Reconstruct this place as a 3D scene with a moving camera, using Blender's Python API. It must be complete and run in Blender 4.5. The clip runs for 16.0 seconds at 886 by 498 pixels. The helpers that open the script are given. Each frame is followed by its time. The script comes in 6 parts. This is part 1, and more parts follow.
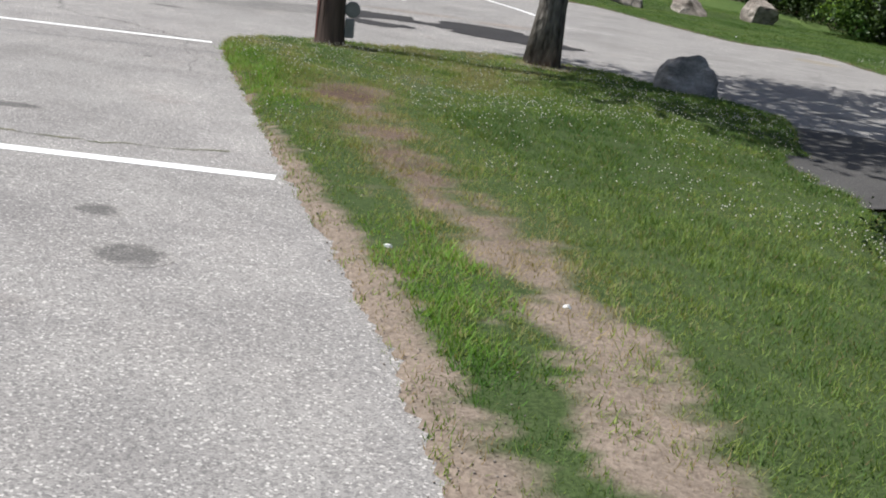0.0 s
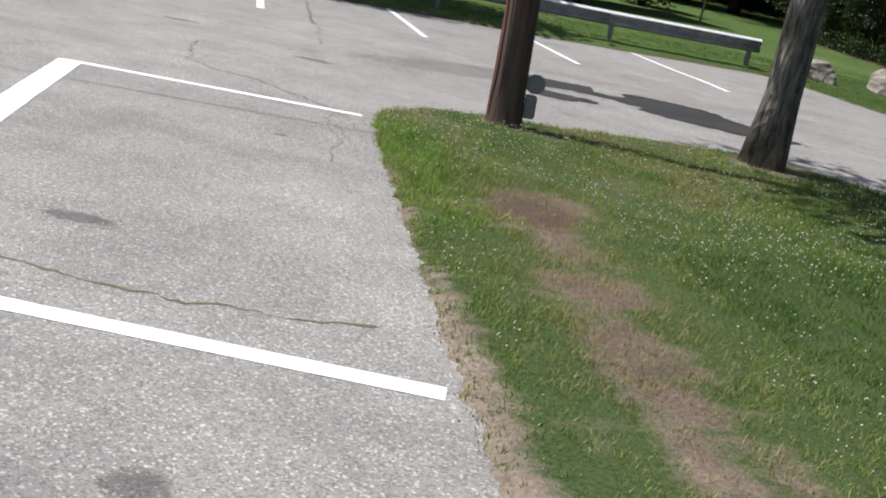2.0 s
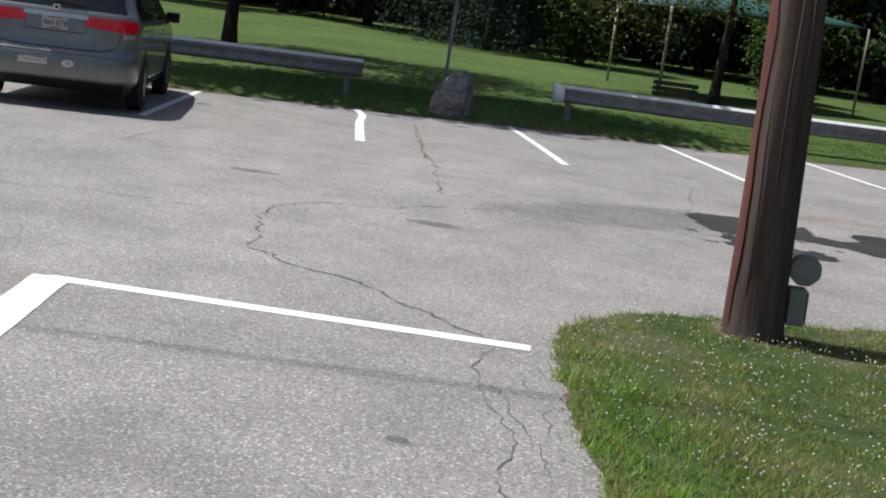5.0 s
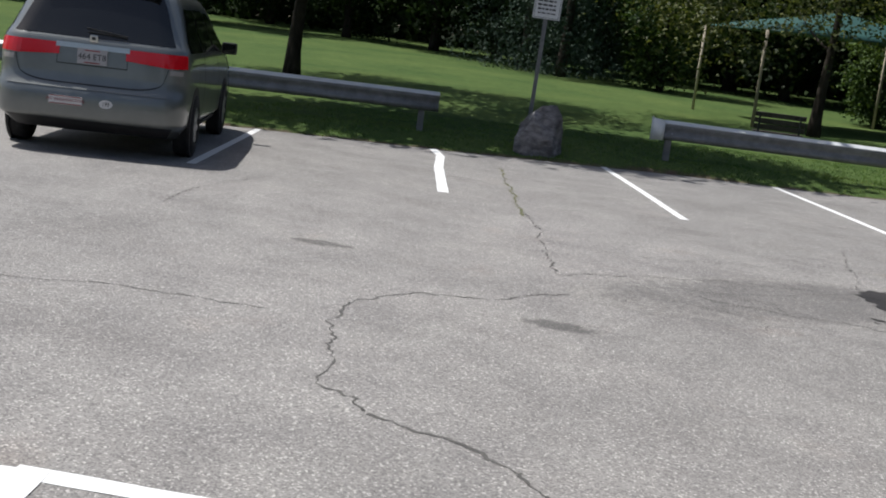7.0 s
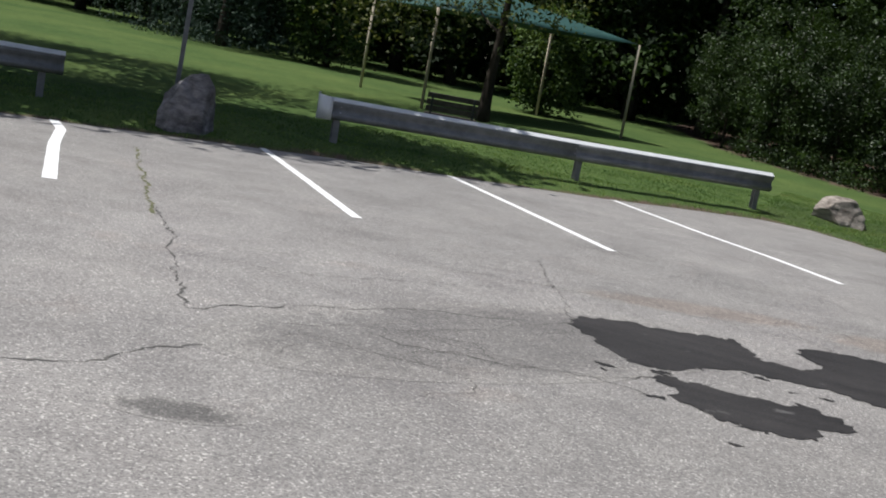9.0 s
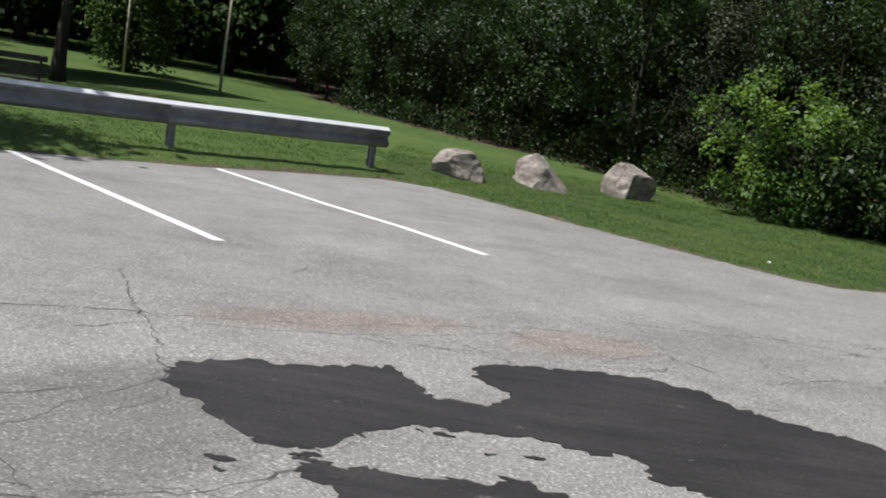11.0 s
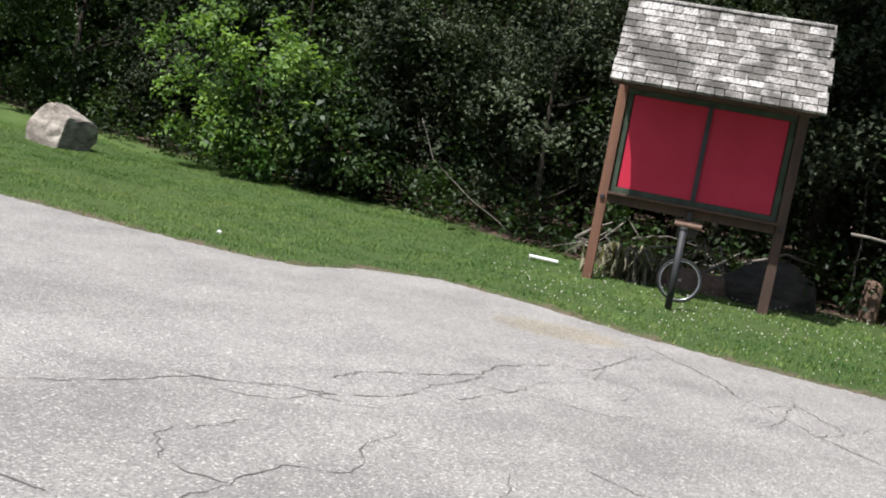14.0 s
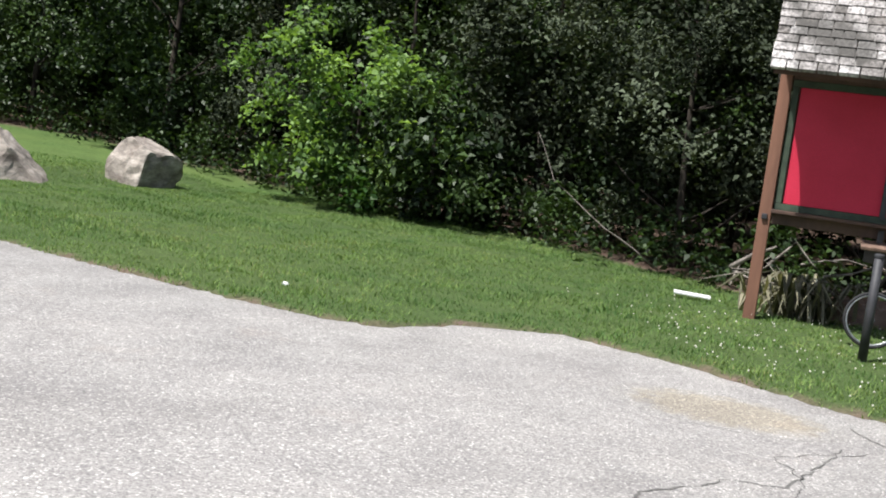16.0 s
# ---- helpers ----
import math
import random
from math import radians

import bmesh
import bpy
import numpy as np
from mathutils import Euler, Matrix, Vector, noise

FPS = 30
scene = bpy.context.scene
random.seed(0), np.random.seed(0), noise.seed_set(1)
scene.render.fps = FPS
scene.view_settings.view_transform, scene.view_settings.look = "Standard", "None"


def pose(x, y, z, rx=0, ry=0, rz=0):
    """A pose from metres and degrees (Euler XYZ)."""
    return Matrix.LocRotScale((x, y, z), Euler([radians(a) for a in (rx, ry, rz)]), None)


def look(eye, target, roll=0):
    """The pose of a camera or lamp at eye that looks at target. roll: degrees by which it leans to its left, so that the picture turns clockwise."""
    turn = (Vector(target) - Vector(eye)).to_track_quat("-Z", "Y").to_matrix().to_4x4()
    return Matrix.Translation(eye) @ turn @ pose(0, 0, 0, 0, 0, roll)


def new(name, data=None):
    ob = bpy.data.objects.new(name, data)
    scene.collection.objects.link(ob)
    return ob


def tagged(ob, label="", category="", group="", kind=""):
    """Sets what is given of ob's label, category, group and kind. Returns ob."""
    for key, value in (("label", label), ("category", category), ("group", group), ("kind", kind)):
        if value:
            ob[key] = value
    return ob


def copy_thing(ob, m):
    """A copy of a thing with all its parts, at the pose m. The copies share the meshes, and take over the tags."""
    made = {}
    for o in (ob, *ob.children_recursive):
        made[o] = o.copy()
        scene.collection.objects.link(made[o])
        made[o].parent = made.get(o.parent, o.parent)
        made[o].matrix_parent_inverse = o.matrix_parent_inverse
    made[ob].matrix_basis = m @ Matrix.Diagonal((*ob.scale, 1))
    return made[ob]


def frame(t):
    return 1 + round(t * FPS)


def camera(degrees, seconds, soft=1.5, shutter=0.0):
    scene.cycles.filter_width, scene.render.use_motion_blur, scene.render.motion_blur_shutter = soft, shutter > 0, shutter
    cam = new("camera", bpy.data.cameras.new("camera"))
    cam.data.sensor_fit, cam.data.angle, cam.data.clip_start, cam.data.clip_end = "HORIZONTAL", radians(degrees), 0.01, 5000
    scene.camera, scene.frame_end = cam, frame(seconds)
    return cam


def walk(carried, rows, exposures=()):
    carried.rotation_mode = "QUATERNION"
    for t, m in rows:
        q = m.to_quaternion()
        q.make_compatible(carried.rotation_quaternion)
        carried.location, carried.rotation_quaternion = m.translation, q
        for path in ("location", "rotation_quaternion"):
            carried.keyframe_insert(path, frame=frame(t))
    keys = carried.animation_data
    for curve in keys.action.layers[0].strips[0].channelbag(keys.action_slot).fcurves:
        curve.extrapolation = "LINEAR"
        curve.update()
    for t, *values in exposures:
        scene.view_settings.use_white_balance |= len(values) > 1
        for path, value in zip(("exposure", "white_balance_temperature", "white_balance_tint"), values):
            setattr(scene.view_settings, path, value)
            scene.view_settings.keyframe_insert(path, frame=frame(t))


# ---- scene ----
cam = camera(43.0, 16.0, 1.9)
PATH = [
    (0, (4.679, 0.343, 1.574), (3.986, 2.136, 1.022), 7.9),
    (0.5, (4.414, 0.879, 1.571), (3.972, 2.765, 1.074), 8.9),
    (1, (3.971, 1.435, 1.557), (3.239, 3.222, 1.036), 10.7),
    (1.5, (3.511, 1.978, 1.576), (2.625, 3.694, 1.055), 7.6),
    (2, (3.077, 2.574, 1.567), (2.166, 4.279, 1.053), 11.1),
    (2.5, (2.618, 3.088, 1.58), (1.688, 4.78, 1.058), 8.6),
    (3, (2.239, 3.73, 1.577), (1.332, 5.457, 1.139), 7.3),
    (3.5, (1.741, 4.287, 1.534), (0.821, 6.02, 1.148), 11.3),
    (4, (1.363, 4.8, 1.527), (0.431, 6.53, 1.153), 10.0),
    (4.5, (0.907, 5.305, 1.519), (-0.114, 6.978, 1.123), 11.8),
    (5, (0.392, 5.864, 1.54), (-0.719, 7.484, 1.166), 7.4),
    (5.2, (0.214, 6.084, 1.487), (-0.9, 7.707, 1.128), 9.9),
    (7.3, (-1.484, 7.725, 1.609), (-2.693, 9.281, 1.263), 6.9),
    (7.5, (-1.593, 7.93, 1.563), (-2.78, 9.511, 1.264), 7.8),
    (8, (-1.875, 8.422, 1.592), (-2.972, 10.061, 1.261), 10.8),
    (8.5, (-2.242, 9.119, 1.543), (-3.127, 10.882, 1.213), 8.7),
    (8.7, (-2.335, 9.316, 1.506), (-3.125, 11.127, 1.199), 9.3),
    (10.8, (-2.99, 11.71, 1.47), (-3.156, 13.681, 1.175), 9.0),
    (11, (-2.982, 11.945, 1.47), (-2.999, 13.927, 1.202), 8.7),
    (11.5, (-2.89, 12.408, 1.488), (-2.777, 14.386, 1.215), 10.6),
    (12, (-2.798, 13.031, 1.455), (-2.327, 14.957, 1.192), 9.4),
    (12.5, (-2.427, 13.751, 1.406), (-1.605, 15.555, 1.143), 7.9),
    (13, (-2.172, 14.346, 1.372), (-1.254, 16.107, 1.141), 12.5),
    (13.5, (-1.946, 14.866, 1.394), (-0.969, 16.596, 1.162), 9.9),
    (14, (-1.714, 15.322, 1.373), (-0.862, 17.12, 1.168), 10.5),
    (14.5, (-1.491, 15.788, 1.371), (-0.668, 17.596, 1.142), 9.3),
    (15, (-1.19, 16.334, 1.322), (-0.331, 18.125, 1.085), 7.8),
    (15.5, (-0.919, 16.794, 1.346), (-0.105, 18.606, 1.116), 10.9),
    (16, (-0.672, 17.356, 1.374), (-0.044, 19.243, 1.165), 7.5),
]
from mathutils.geometry import delaunay_2d_cdt

EXPO = [(0.0, 0.44), (0.3, 0.75), (0.6, 0.92), (1.0, 0.78), (1.5, 0.52), (2.0, 0.4), (2.5, 0.22), (3.0, 0.38), (3.5, 0.45), (4.0, 0.40), (5.0, 0.24), (7.5, 0.14), (8.7, 0.14), (11.0, 0.27), (12.5, 0.46), (13.2, 0.55), (14.0, 0.83), (15.5, 0.86), (16.0, 1.02)]
walk(cam, [(t, look(e, a, r)) for t, e, a, r in PATH], EXPO)

# ---- world and sun ----
SUN_EL, SUN_DIR = 63.0, (0.95, 0.30)          # shadows fall this way on the ground
world = bpy.data.worlds.new("sky")
scene.world = world
world.use_nodes = True
wn = world.node_tree.nodes
sky = wn.new("ShaderNodeTexSky")
sky.sky_type, sky.sun_disc = "NISHITA", False
sky.sun_elevation = radians(SUN_EL)
sky.dust_density, sky.ozone_density = 2.2, 0.5
sky.sun_rotation = math.atan2(-SUN_DIR[0], -SUN_DIR[1])
world.node_tree.links.new(sky.outputs["Color"], wn["Background"].inputs["Color"])
wn["Background"].inputs["Strength"].default_value = 0.085
sun_data = bpy.data.lights.new("sun", "SUN")
sun_data.energy, sun_data.angle, sun_data.color = 4.2, radians(0.55), (1.0, 0.99, 0.968)
sun = new("sun", sun_data)
c_el = math.cos(radians(SUN_EL))
sun.matrix_world = look((0, 0, 30), (SUN_DIR[0] * c_el, SUN_DIR[1] * c_el, 30 - math.sin(radians(SUN_EL))))


# ---- materials ----
def mat(name, rough=0.8, metal=0.0, spec=0.4):
    m = bpy.data.materials.new(name)
    m.use_nodes = True
    b = m.node_tree.nodes["Principled BSDF"]
    b.inputs["Roughness"].default_value, b.inputs["Metallic"].default_value = rough, metal
    b.inputs["Specular IOR Level"].default_value = spec
    return m, m.node_tree.nodes, m.node_tree.links, b


def node(n, kind, **values):
    made = n.new(kind)
    for k, v in values.items():
        made.inputs[k].default_value = v
    return made


def tex(m_nodes, links, kind, scale, detail=4.0, stretch=(1, 1, 1), rough=0.6, world_space=True):
    geo = m_nodes.new("ShaderNodeNewGeometry") if world_space else m_nodes.new("ShaderNodeTexCoord")
    mp = m_nodes.new("ShaderNodeMapping")
    mp.inputs["Scale"].default_value = stretch
    links.new(geo.outputs["Position" if world_space else "Object"], mp.inputs["Vector"])
    if kind == "noise":
        t = node(m_nodes, "ShaderNodeTexNoise", Scale=scale, Detail=detail, Roughness=rough)
        out = t.outputs["Fac"]
    else:
        t = node(m_nodes, "ShaderNodeTexVoronoi", Scale=scale)
        out = t.outputs["Distance" if kind == "cell" else "Color"]
    links.new(mp.outputs["Vector"], t.inputs["Vector"])
    return out


def ramp(m_nodes, links, src, stops):
    r = m_nodes.new("ShaderNodeValToRGB")
    while len(r.color_ramp.elements) < len(stops):
        r.color_ramp.elements.new(0.5)
    for e, (p, c) in zip(r.color_ramp.elements, stops):
        e.position = p
        e.color = (*c, 1) if isinstance(c, tuple) else (c, c, c, 1)
    links.new(src, r.inputs["Fac"])
    return r.outputs["Color"]


def mix(m_nodes, links, fac, a, b, how="MIX"):
    x = m_nodes.new("ShaderNodeMix")
    x.data_type, x.blend_type = "RGBA", how
    for sock, v in ((x.inputs[0], fac), (x.inputs[6], a), (x.inputs[7], b)):
        if isinstance(v, (float, int)):
            sock.default_value = v
        elif isinstance(v, tuple):
            sock.default_value = (*v, 1)
        else:
            links.new(v, sock)
    return x.outputs[2]


def bump(m_nodes, links, b, src, strength, dist):
    bp = node(m_nodes, "ShaderNodeBump", Strength=strength, Distance=dist)
    links.new(src, bp.inputs["Height"])
    links.new(bp.outputs["Normal"], b.inputs["Normal"])


def attr(m_nodes, name):
    a = m_nodes.new("ShaderNodeAttribute")
    a.attribute_name = name
    return a.outputs["Fac"]


def simple(name, c1, c2, scale=6.0, rough=0.7, metal=0.0, bump_s=0.2, bump_d=0.004, stretch=(1, 1, 1), fine=60.0, world_space=False, spec=0.4):
    """Two-tone mottled surface with a fine grain."""
    m, n, l, b = mat(name, rough, metal, spec)
    big = tex(n, l, "noise", scale, 5.0, stretch, world_space=world_space)
    grain = tex(n, l, "noise", fine, 3.0, stretch, world_space=world_space)
    col = ramp(n, l, big, [(0.3, c1), (0.7, c2)])
    col = mix(n, l, 0.35, col, ramp(n, l, grain, [(0.3, 0.55), (0.7, 1.0)]), "MULTIPLY")
    l.new(col, b.inputs["Base Color"])
    if bump_s:
        bump(n, l, b, grain, bump_s, bump_d)
    return m


def asphalt_material(name="asphalt", tint=1.0, hue=(1.0, 1.0, 1.01), soft=False):
    m, n, l, b = mat(name, 0.82, 0, 0.35)
    broad = tex(n, l, "noise", 0.22, 6.0)
    mid = tex(n, l, "noise", 1.7, 5.0)
    grit = tex(n, l, "stone", 105.0)
    fine = tex(n, l, "noise", 160.0, 2.0)
    col = ramp(n, l, broad, [(0.3, (0.242, 0.237, 0.228)), (0.7, (0.312, 0.304, 0.293))])
    col = mix(n, l, 0.6, col, ramp(n, l, mid, [(0.32, (0.74, 0.725, 0.725)), (0.62, (1.07, 1.06, 1.04))]), "MULTIPLY")
    sep = n.new("ShaderNodeSeparateColor")
    l.new(grit, sep.inputs["Color"])
    stones = ramp(n, l, sep.outputs["Red"], [(0.0, (0.48, 0.47, 0.47)), (0.4, (0.92, 0.90, 0.89)), (0.78, (1.06, 1.04, 1.02)), (0.90, (1.26, 1.24, 1.21)), (1.0, (2.3, 2.26, 2.21))])
    col = mix(n, l, 0.8, col, stones, "MULTIPLY")
    pits = ramp(n, l, fine, [(0.33, 0.45), (0.5, 1.0)])
    col = mix(n, l, 0.62, col, pits, "MULTIPLY")
    spots = ramp(n, l, tex(n, l, "noise", 3.4, 2.0), [(0.70, 1.0), (0.78, 0.62)])
    col = mix(n, l, 0.6, col, spots, "MULTIPLY")
    wash = ramp(n, l, tex(n, l, "noise", 0.55, 7.0, (1.0, 1.6, 1.0)), [(0.28, (0.80, 0.79, 0.79)), (0.5, (1.0, 1.0, 1.0)), (0.72, (1.10, 1.09, 1.08))])
    col = mix(n, l, 0.8, col, wash, "MULTIPLY")
    rust = ramp(n, l, tex(n, l, "noise", 0.9, 5.0), [(0.62, 0.0), (0.75, 0.35)])
    col = mix(n, l, rust, col, mix(n, l, 1.0, col, (1.0, 0.86, 0.78), "MULTIPLY"))
    tinted = mix(n, l, 1.0, col, tuple(tint * h for h in hue), "MULTIPLY")
    if soft:
        blot = node(n, "ShaderNodeMath")
        blot.operation = "MULTIPLY_ADD"
        l.new(tex(n, l, "noise", 9.0, 5.0), blot.inputs[0])
        blot.inputs[1].default_value = 0.9
        l.new(attr(n, "fade"), blot.inputs[2])
        col = mix(n, l, ramp(n, l, blot.outputs[0], [(0.55, 0.0), (0.82, 1.0)]), col, tinted)
    else:
        col = tinted
    l.new(col, b.inputs["Base Color"])
    height = mix(n, l, 0.5, sep.outputs["Green"], fine)
    bump(n, l, b, height, 0.55, 0.004)
    return m


def tar_material():
    """Dull black sealer, worn through to grey stones in specks and streaks."""
    m, n, l, b = mat("tar_coat", 0.7, 0, 0.35)
    broad = tex(n, l, "noise", 1.3, 5.0)
    streak = tex(n, l, "noise", 3.0, 5.0, (0.5, 2.2, 1.0))
    fine = tex(n, l, "noise", 70.0, 3.0)
    col = ramp(n, l, broad, [(0.3, (0.019, 0.0175, 0.017)), (0.7, (0.036, 0.033, 0.032))])
    col = mix(n, l, 0.8, col, ramp(n, l, streak, [(0.3, 0.65), (0.7, 1.5)]), "MULTIPLY")
    col = mix(n, l, 0.8, col, ramp(n, l, fine, [(0.3, 0.65), (0.7, 1.35)]), "MULTIPLY")
    chips = tex(n, l, "stone", 105.0)
    sep = n.new("ShaderNodeSeparateColor")
    l.new(chips, sep.inputs["Color"])
    col = mix(n, l, ramp(n, l, sep.outputs["Red"], [(0.982, 0.0), (1.0, 0.5)]), col, (0.13, 0.122, 0.115))
    worn = ramp(n, l, tex(n, l, "noise", 4.2, 7.0), [(0.66, 0.0), (0.72, 0.75)])
    col = mix(n, l, worn, col, mix(n, l, 1.0, (0.15, 0.145, 0.14), ramp(n, l, fine, [(0.3, 0.5), (0.7, 1.3)]), "MULTIPLY"))
    l.new(col, b.inputs["Base Color"])
    bump(n, l, b, mix(n, l, 0.5, sep.outputs["Green"], fine), 0.5, 0.003)
    return m


def lawn_material():
    """Turf with soil and sand where the sheet says it is bare; shade between blades is put into its colour."""
    m, n, l, b = mat("turf", 0.95, 0, 0.1)
    broad = tex(n, l, "noise", 0.35, 4.0)
    mid = tex(n, l, "noise", 3.5, 5.0)
    fine = tex(n, l, "noise", 45.0, 4.0)
    green = ramp(n, l, broad, [(0.3, (0.062, 0.110, 0.033)), (0.7, (0.108, 0.155, 0.047))])
    green = mix(n, l, 0.5, green, ramp(n, l, mid, [(0.3, 0.6), (0.7, 1.2)]), "MULTIPLY")
    green = mix(n, l, 0.8, green, ramp(n, l, fine, [(0.3, 0.35), (0.65, 1.25)]), "MULTIPLY")
    # dark green-brown that paints the shade between blades where grass grows
    gap_shade = ramp(n, l, fine, [(0.3, (0.026, 0.042, 0.016)), (0.7, (0.062, 0.084, 0.034))])
    green = mix(n, l, attr(n, "thick"), green, gap_shade)
    sand = ramp(n, l, fine, [(0.3, (0.150, 0.118, 0.094)), (0.7, (0.285, 0.232, 0.186))])
    soil = ramp(n, l, fine, [(0.3, (0.056, 0.038, 0.030)), (0.7, (0.140, 0.097, 0.074))])
    earth = mix(n, l, attr(n, "soil"), sand, soil)
    earth = mix(n, l, 0.5, earth, ramp(n, l, mid, [(0.3, 0.7), (0.7, 1.15)]), "MULTIPLY")
    edge = n.new("ShaderNodeMath")
    edge.operation = "ADD"
    wob = n.new("ShaderNodeMath")
    wob.operation, wob.inputs[1].default_value = "MULTIPLY_ADD", 0.7
    wob.inputs[2].default_value = -0.35
    l.new(mid, wob.inputs[0])
    l.new(attr(n, "bare"), edge.inputs[0])
    l.new(wob.outputs[0], edge.inputs[1])
    col = mix(n, l, ramp(n, l, edge.outputs[0], [(0.15, 0.0), (0.8, 1.0)]), green, earth)
    l.new(col, b.inputs["Base Color"])
    bump(n, l, b, fine, 0.7, 0.02)
    return m


def leaf_material(name, c1, c2, trans=0.35, rough=0.55, spec=0.25, straw=None):
    m, n, l, b = mat(name, rough, 0, spec)
    tone = attr(n, "tone")
    patch = tex(n, l, "noise", 0.9, 3.0)
    col = ramp(n, l, tone, [(0.0, c1), (0.65, c2), (1.0, straw)] if straw else [(0.0, c1), (1.0, c2)])
    col = mix(n, l, 0.5, col, ramp(n, l, patch, [(0.3, 0.7), (0.7, 1.2)]), "MULTIPLY")
    l.new(col, b.inputs["Base Color"])
    tr = n.new("ShaderNodeBsdfTranslucent")
    l.new(mix(n, l, 1.0, col, (1.1, 1.15, 0.5), "MULTIPLY"), tr.inputs["Color"])
    sh = n.new("ShaderNodeMixShader")
    sh.inputs[0].default_value = trans
    l.new(b.outputs[0], sh.inputs[1])
    l.new(tr.outputs[0], sh.inputs[2])
    l.new(sh.outputs[0], n["Material Output"].inputs["Surface"])
    return m


def bark_material(name, c1, c2, scale=9.0, depth=0.02):
    m, n, l, b = mat(name, 0.92, 0, 0.15)
    ridge = tex(n, l, "noise", scale, 6.0, (1, 1, 0.22), 0.65, False)
    cell = tex(n, l, "cell", scale * 1.6, 1, (1, 1, 0.3), world_space=False)
    col = ramp(n, l, ridge, [(0.32, c1), (0.68, c2)])
    col = mix(n, l, 0.5, col, ramp(n, l, cell, [(0.05, 1.1), (0.55, 0.55)]), "MULTIPLY")
    l.new(col, b.inputs["Base Color"])
    bump(n, l, b, mix(n, l, 0.5, ridge, cell), 1.0, depth)
    return m


def rock_material(name, c1, c2, vein=0.75):
    m, n, l, b = mat(name, 0.88, 0, 0.25)
    big = tex(n, l, "noise", 2.6, 7.0, (1, 1, 1.8))
    fine = tex(n, l, "noise", 38.0, 4.0)
    streak = tex(n, l, "noise", 6.0, 3.0, (0.6, 1.4, 2.4))
    col = ramp(n, l, big, [(0.3, c1), (0.66, c2)])
    col = mix(n, l, vein, col, ramp(n, l, streak, [(0.35, 0.55), (0.6, 1.1)]), "MULTIPLY")
    col = mix(n, l, 0.5, col, ramp(n, l, fine, [(0.3, 0.6), (0.7, 1.15)]), "MULTIPLY")
    l.new(col, b.inputs["Base Color"])
    bump(n, l, b, mix(n, l, 0.5, big, fine), 0.8, 0.03)
    return m


def paint_material():
    m, n, l, b = mat("road_paint", 0.7, 0, 0.4)
    wear = tex(n, l, "noise", 26.0, 6.0)
    grit = tex(n, l, "noise", 120.0, 2.0)
    col = ramp(n, l, wear, [(0.22, (0.45, 0.44, 0.43)), (0.36, (0.80, 0.80, 0.79))])
    col = mix(n, l, 0.4, col, ramp(n, l, grit, [(0.25, 0.6), (0.45, 1.0)]), "MULTIPLY")
    l.new(col, b.inputs["Base Color"])
    bump(n, l, b, grit, 0.4, 0.003)
    return m


def shingle_material():
    m, n, l, b = mat("cedar_shingle", 0.9, 0, 0.2)
    info = n.new("ShaderNodeObjectInfo")
    streak = tex(n, l, "noise", 14.0, 5.0, (3.0, 3.0, 0.5))
    moss = tex(n, l, "noise", 2.2, 4.0)
    col = ramp(n, l, info.outputs["Random"], [(0.0, (0.14, 0.128, 0.118)), (0.6, (0.30, 0.28, 0.268)), (1.0, (0.46, 0.44, 0.425))])
    col = mix(n, l, 0.95, col, ramp(n, l, streak, [(0.34, 0.30), (0.60, 1.25)]), "MULTIPLY")
    col = mix(n, l, ramp(n, l, moss, [(0.48, 0.0), (0.62, 0.85)]), col, (0.06, 0.057, 0.052))
    l.new(col, b.inputs["Base Color"])
    bump(n, l, b, streak, 0.6, 0.006)
    return m


def glass_dark(name, col, rough=0.05):
    m, n, l, b = mat(name, rough, 0, 0.6)
    b.inputs["Base Color"].default_value = (*col, 1)
    b.inputs["Coat Weight"].default_value = 0.15
    return m


def water_material():
    m, n, l, b = mat("creek_water", 0.06, 0, 0.5)
    murk = tex(n, l, "noise", 3.0, 4.0)
    l.new(ramp(n, l, murk, [(0.3, (0.025, 0.020, 0.013)), (0.7, (0.07, 0.055, 0.036))]), b.inputs["Base Color"])
    return m


def metallic_paint():
    m, n, l, b = mat("car_paint", 0.38, 0.55, 0.5)
    b.inputs["Coat Weight"].default_value, b.inputs["Coat Roughness"].default_value = 0.8, 0.08
    dust = tex(n, l, "noise", 3.0, 6.0, world_space=False)
    l.new(ramp(n, l, dust, [(0.3, (0.155, 0.165, 0.161)), (0.7, (0.195, 0.206, 0.20))]), b.inputs["Base Color"])
    return m


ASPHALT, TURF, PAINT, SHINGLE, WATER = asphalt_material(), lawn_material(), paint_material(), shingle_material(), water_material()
TAR = tar_material()
TAR_THIN = asphalt_material("worn_tar", 0.72, soft=True)
CRACK = simple("crack_dirt", (0.065, 0.062, 0.059), (0.15, 0.144, 0.134), 9.0, 0.95, 0, 0.3, 0.003, world_space=True)
CRACK_WEED = simple("crack_weed", (0.085, 0.10, 0.045), (0.18, 0.17, 0.10), 9.0, 0.95, 0, 0.3, 0.003, world_space=True)
OIL = asphalt_material("oil_stain", 0.52, soft=True)
BLADE = leaf_material("grass_blade", (0.070, 0.135, 0.030), (0.270, 0.345, 0.090), 0.34, 0.65, 0.15, (0.33, 0.28, 0.14))
BLADE_LUSH = leaf_material("lush_grass_blade", (0.075, 0.185, 0.026), (0.21, 0.37, 0.065), 0.36, 0.6, 0.2)
BLADE_FAR = leaf_material("verge_grass_blade", (0.060, 0.128, 0.038), (0.175, 0.258, 0.074), 0.28, 0.65, 0.15, (0.27, 0.25, 0.12))
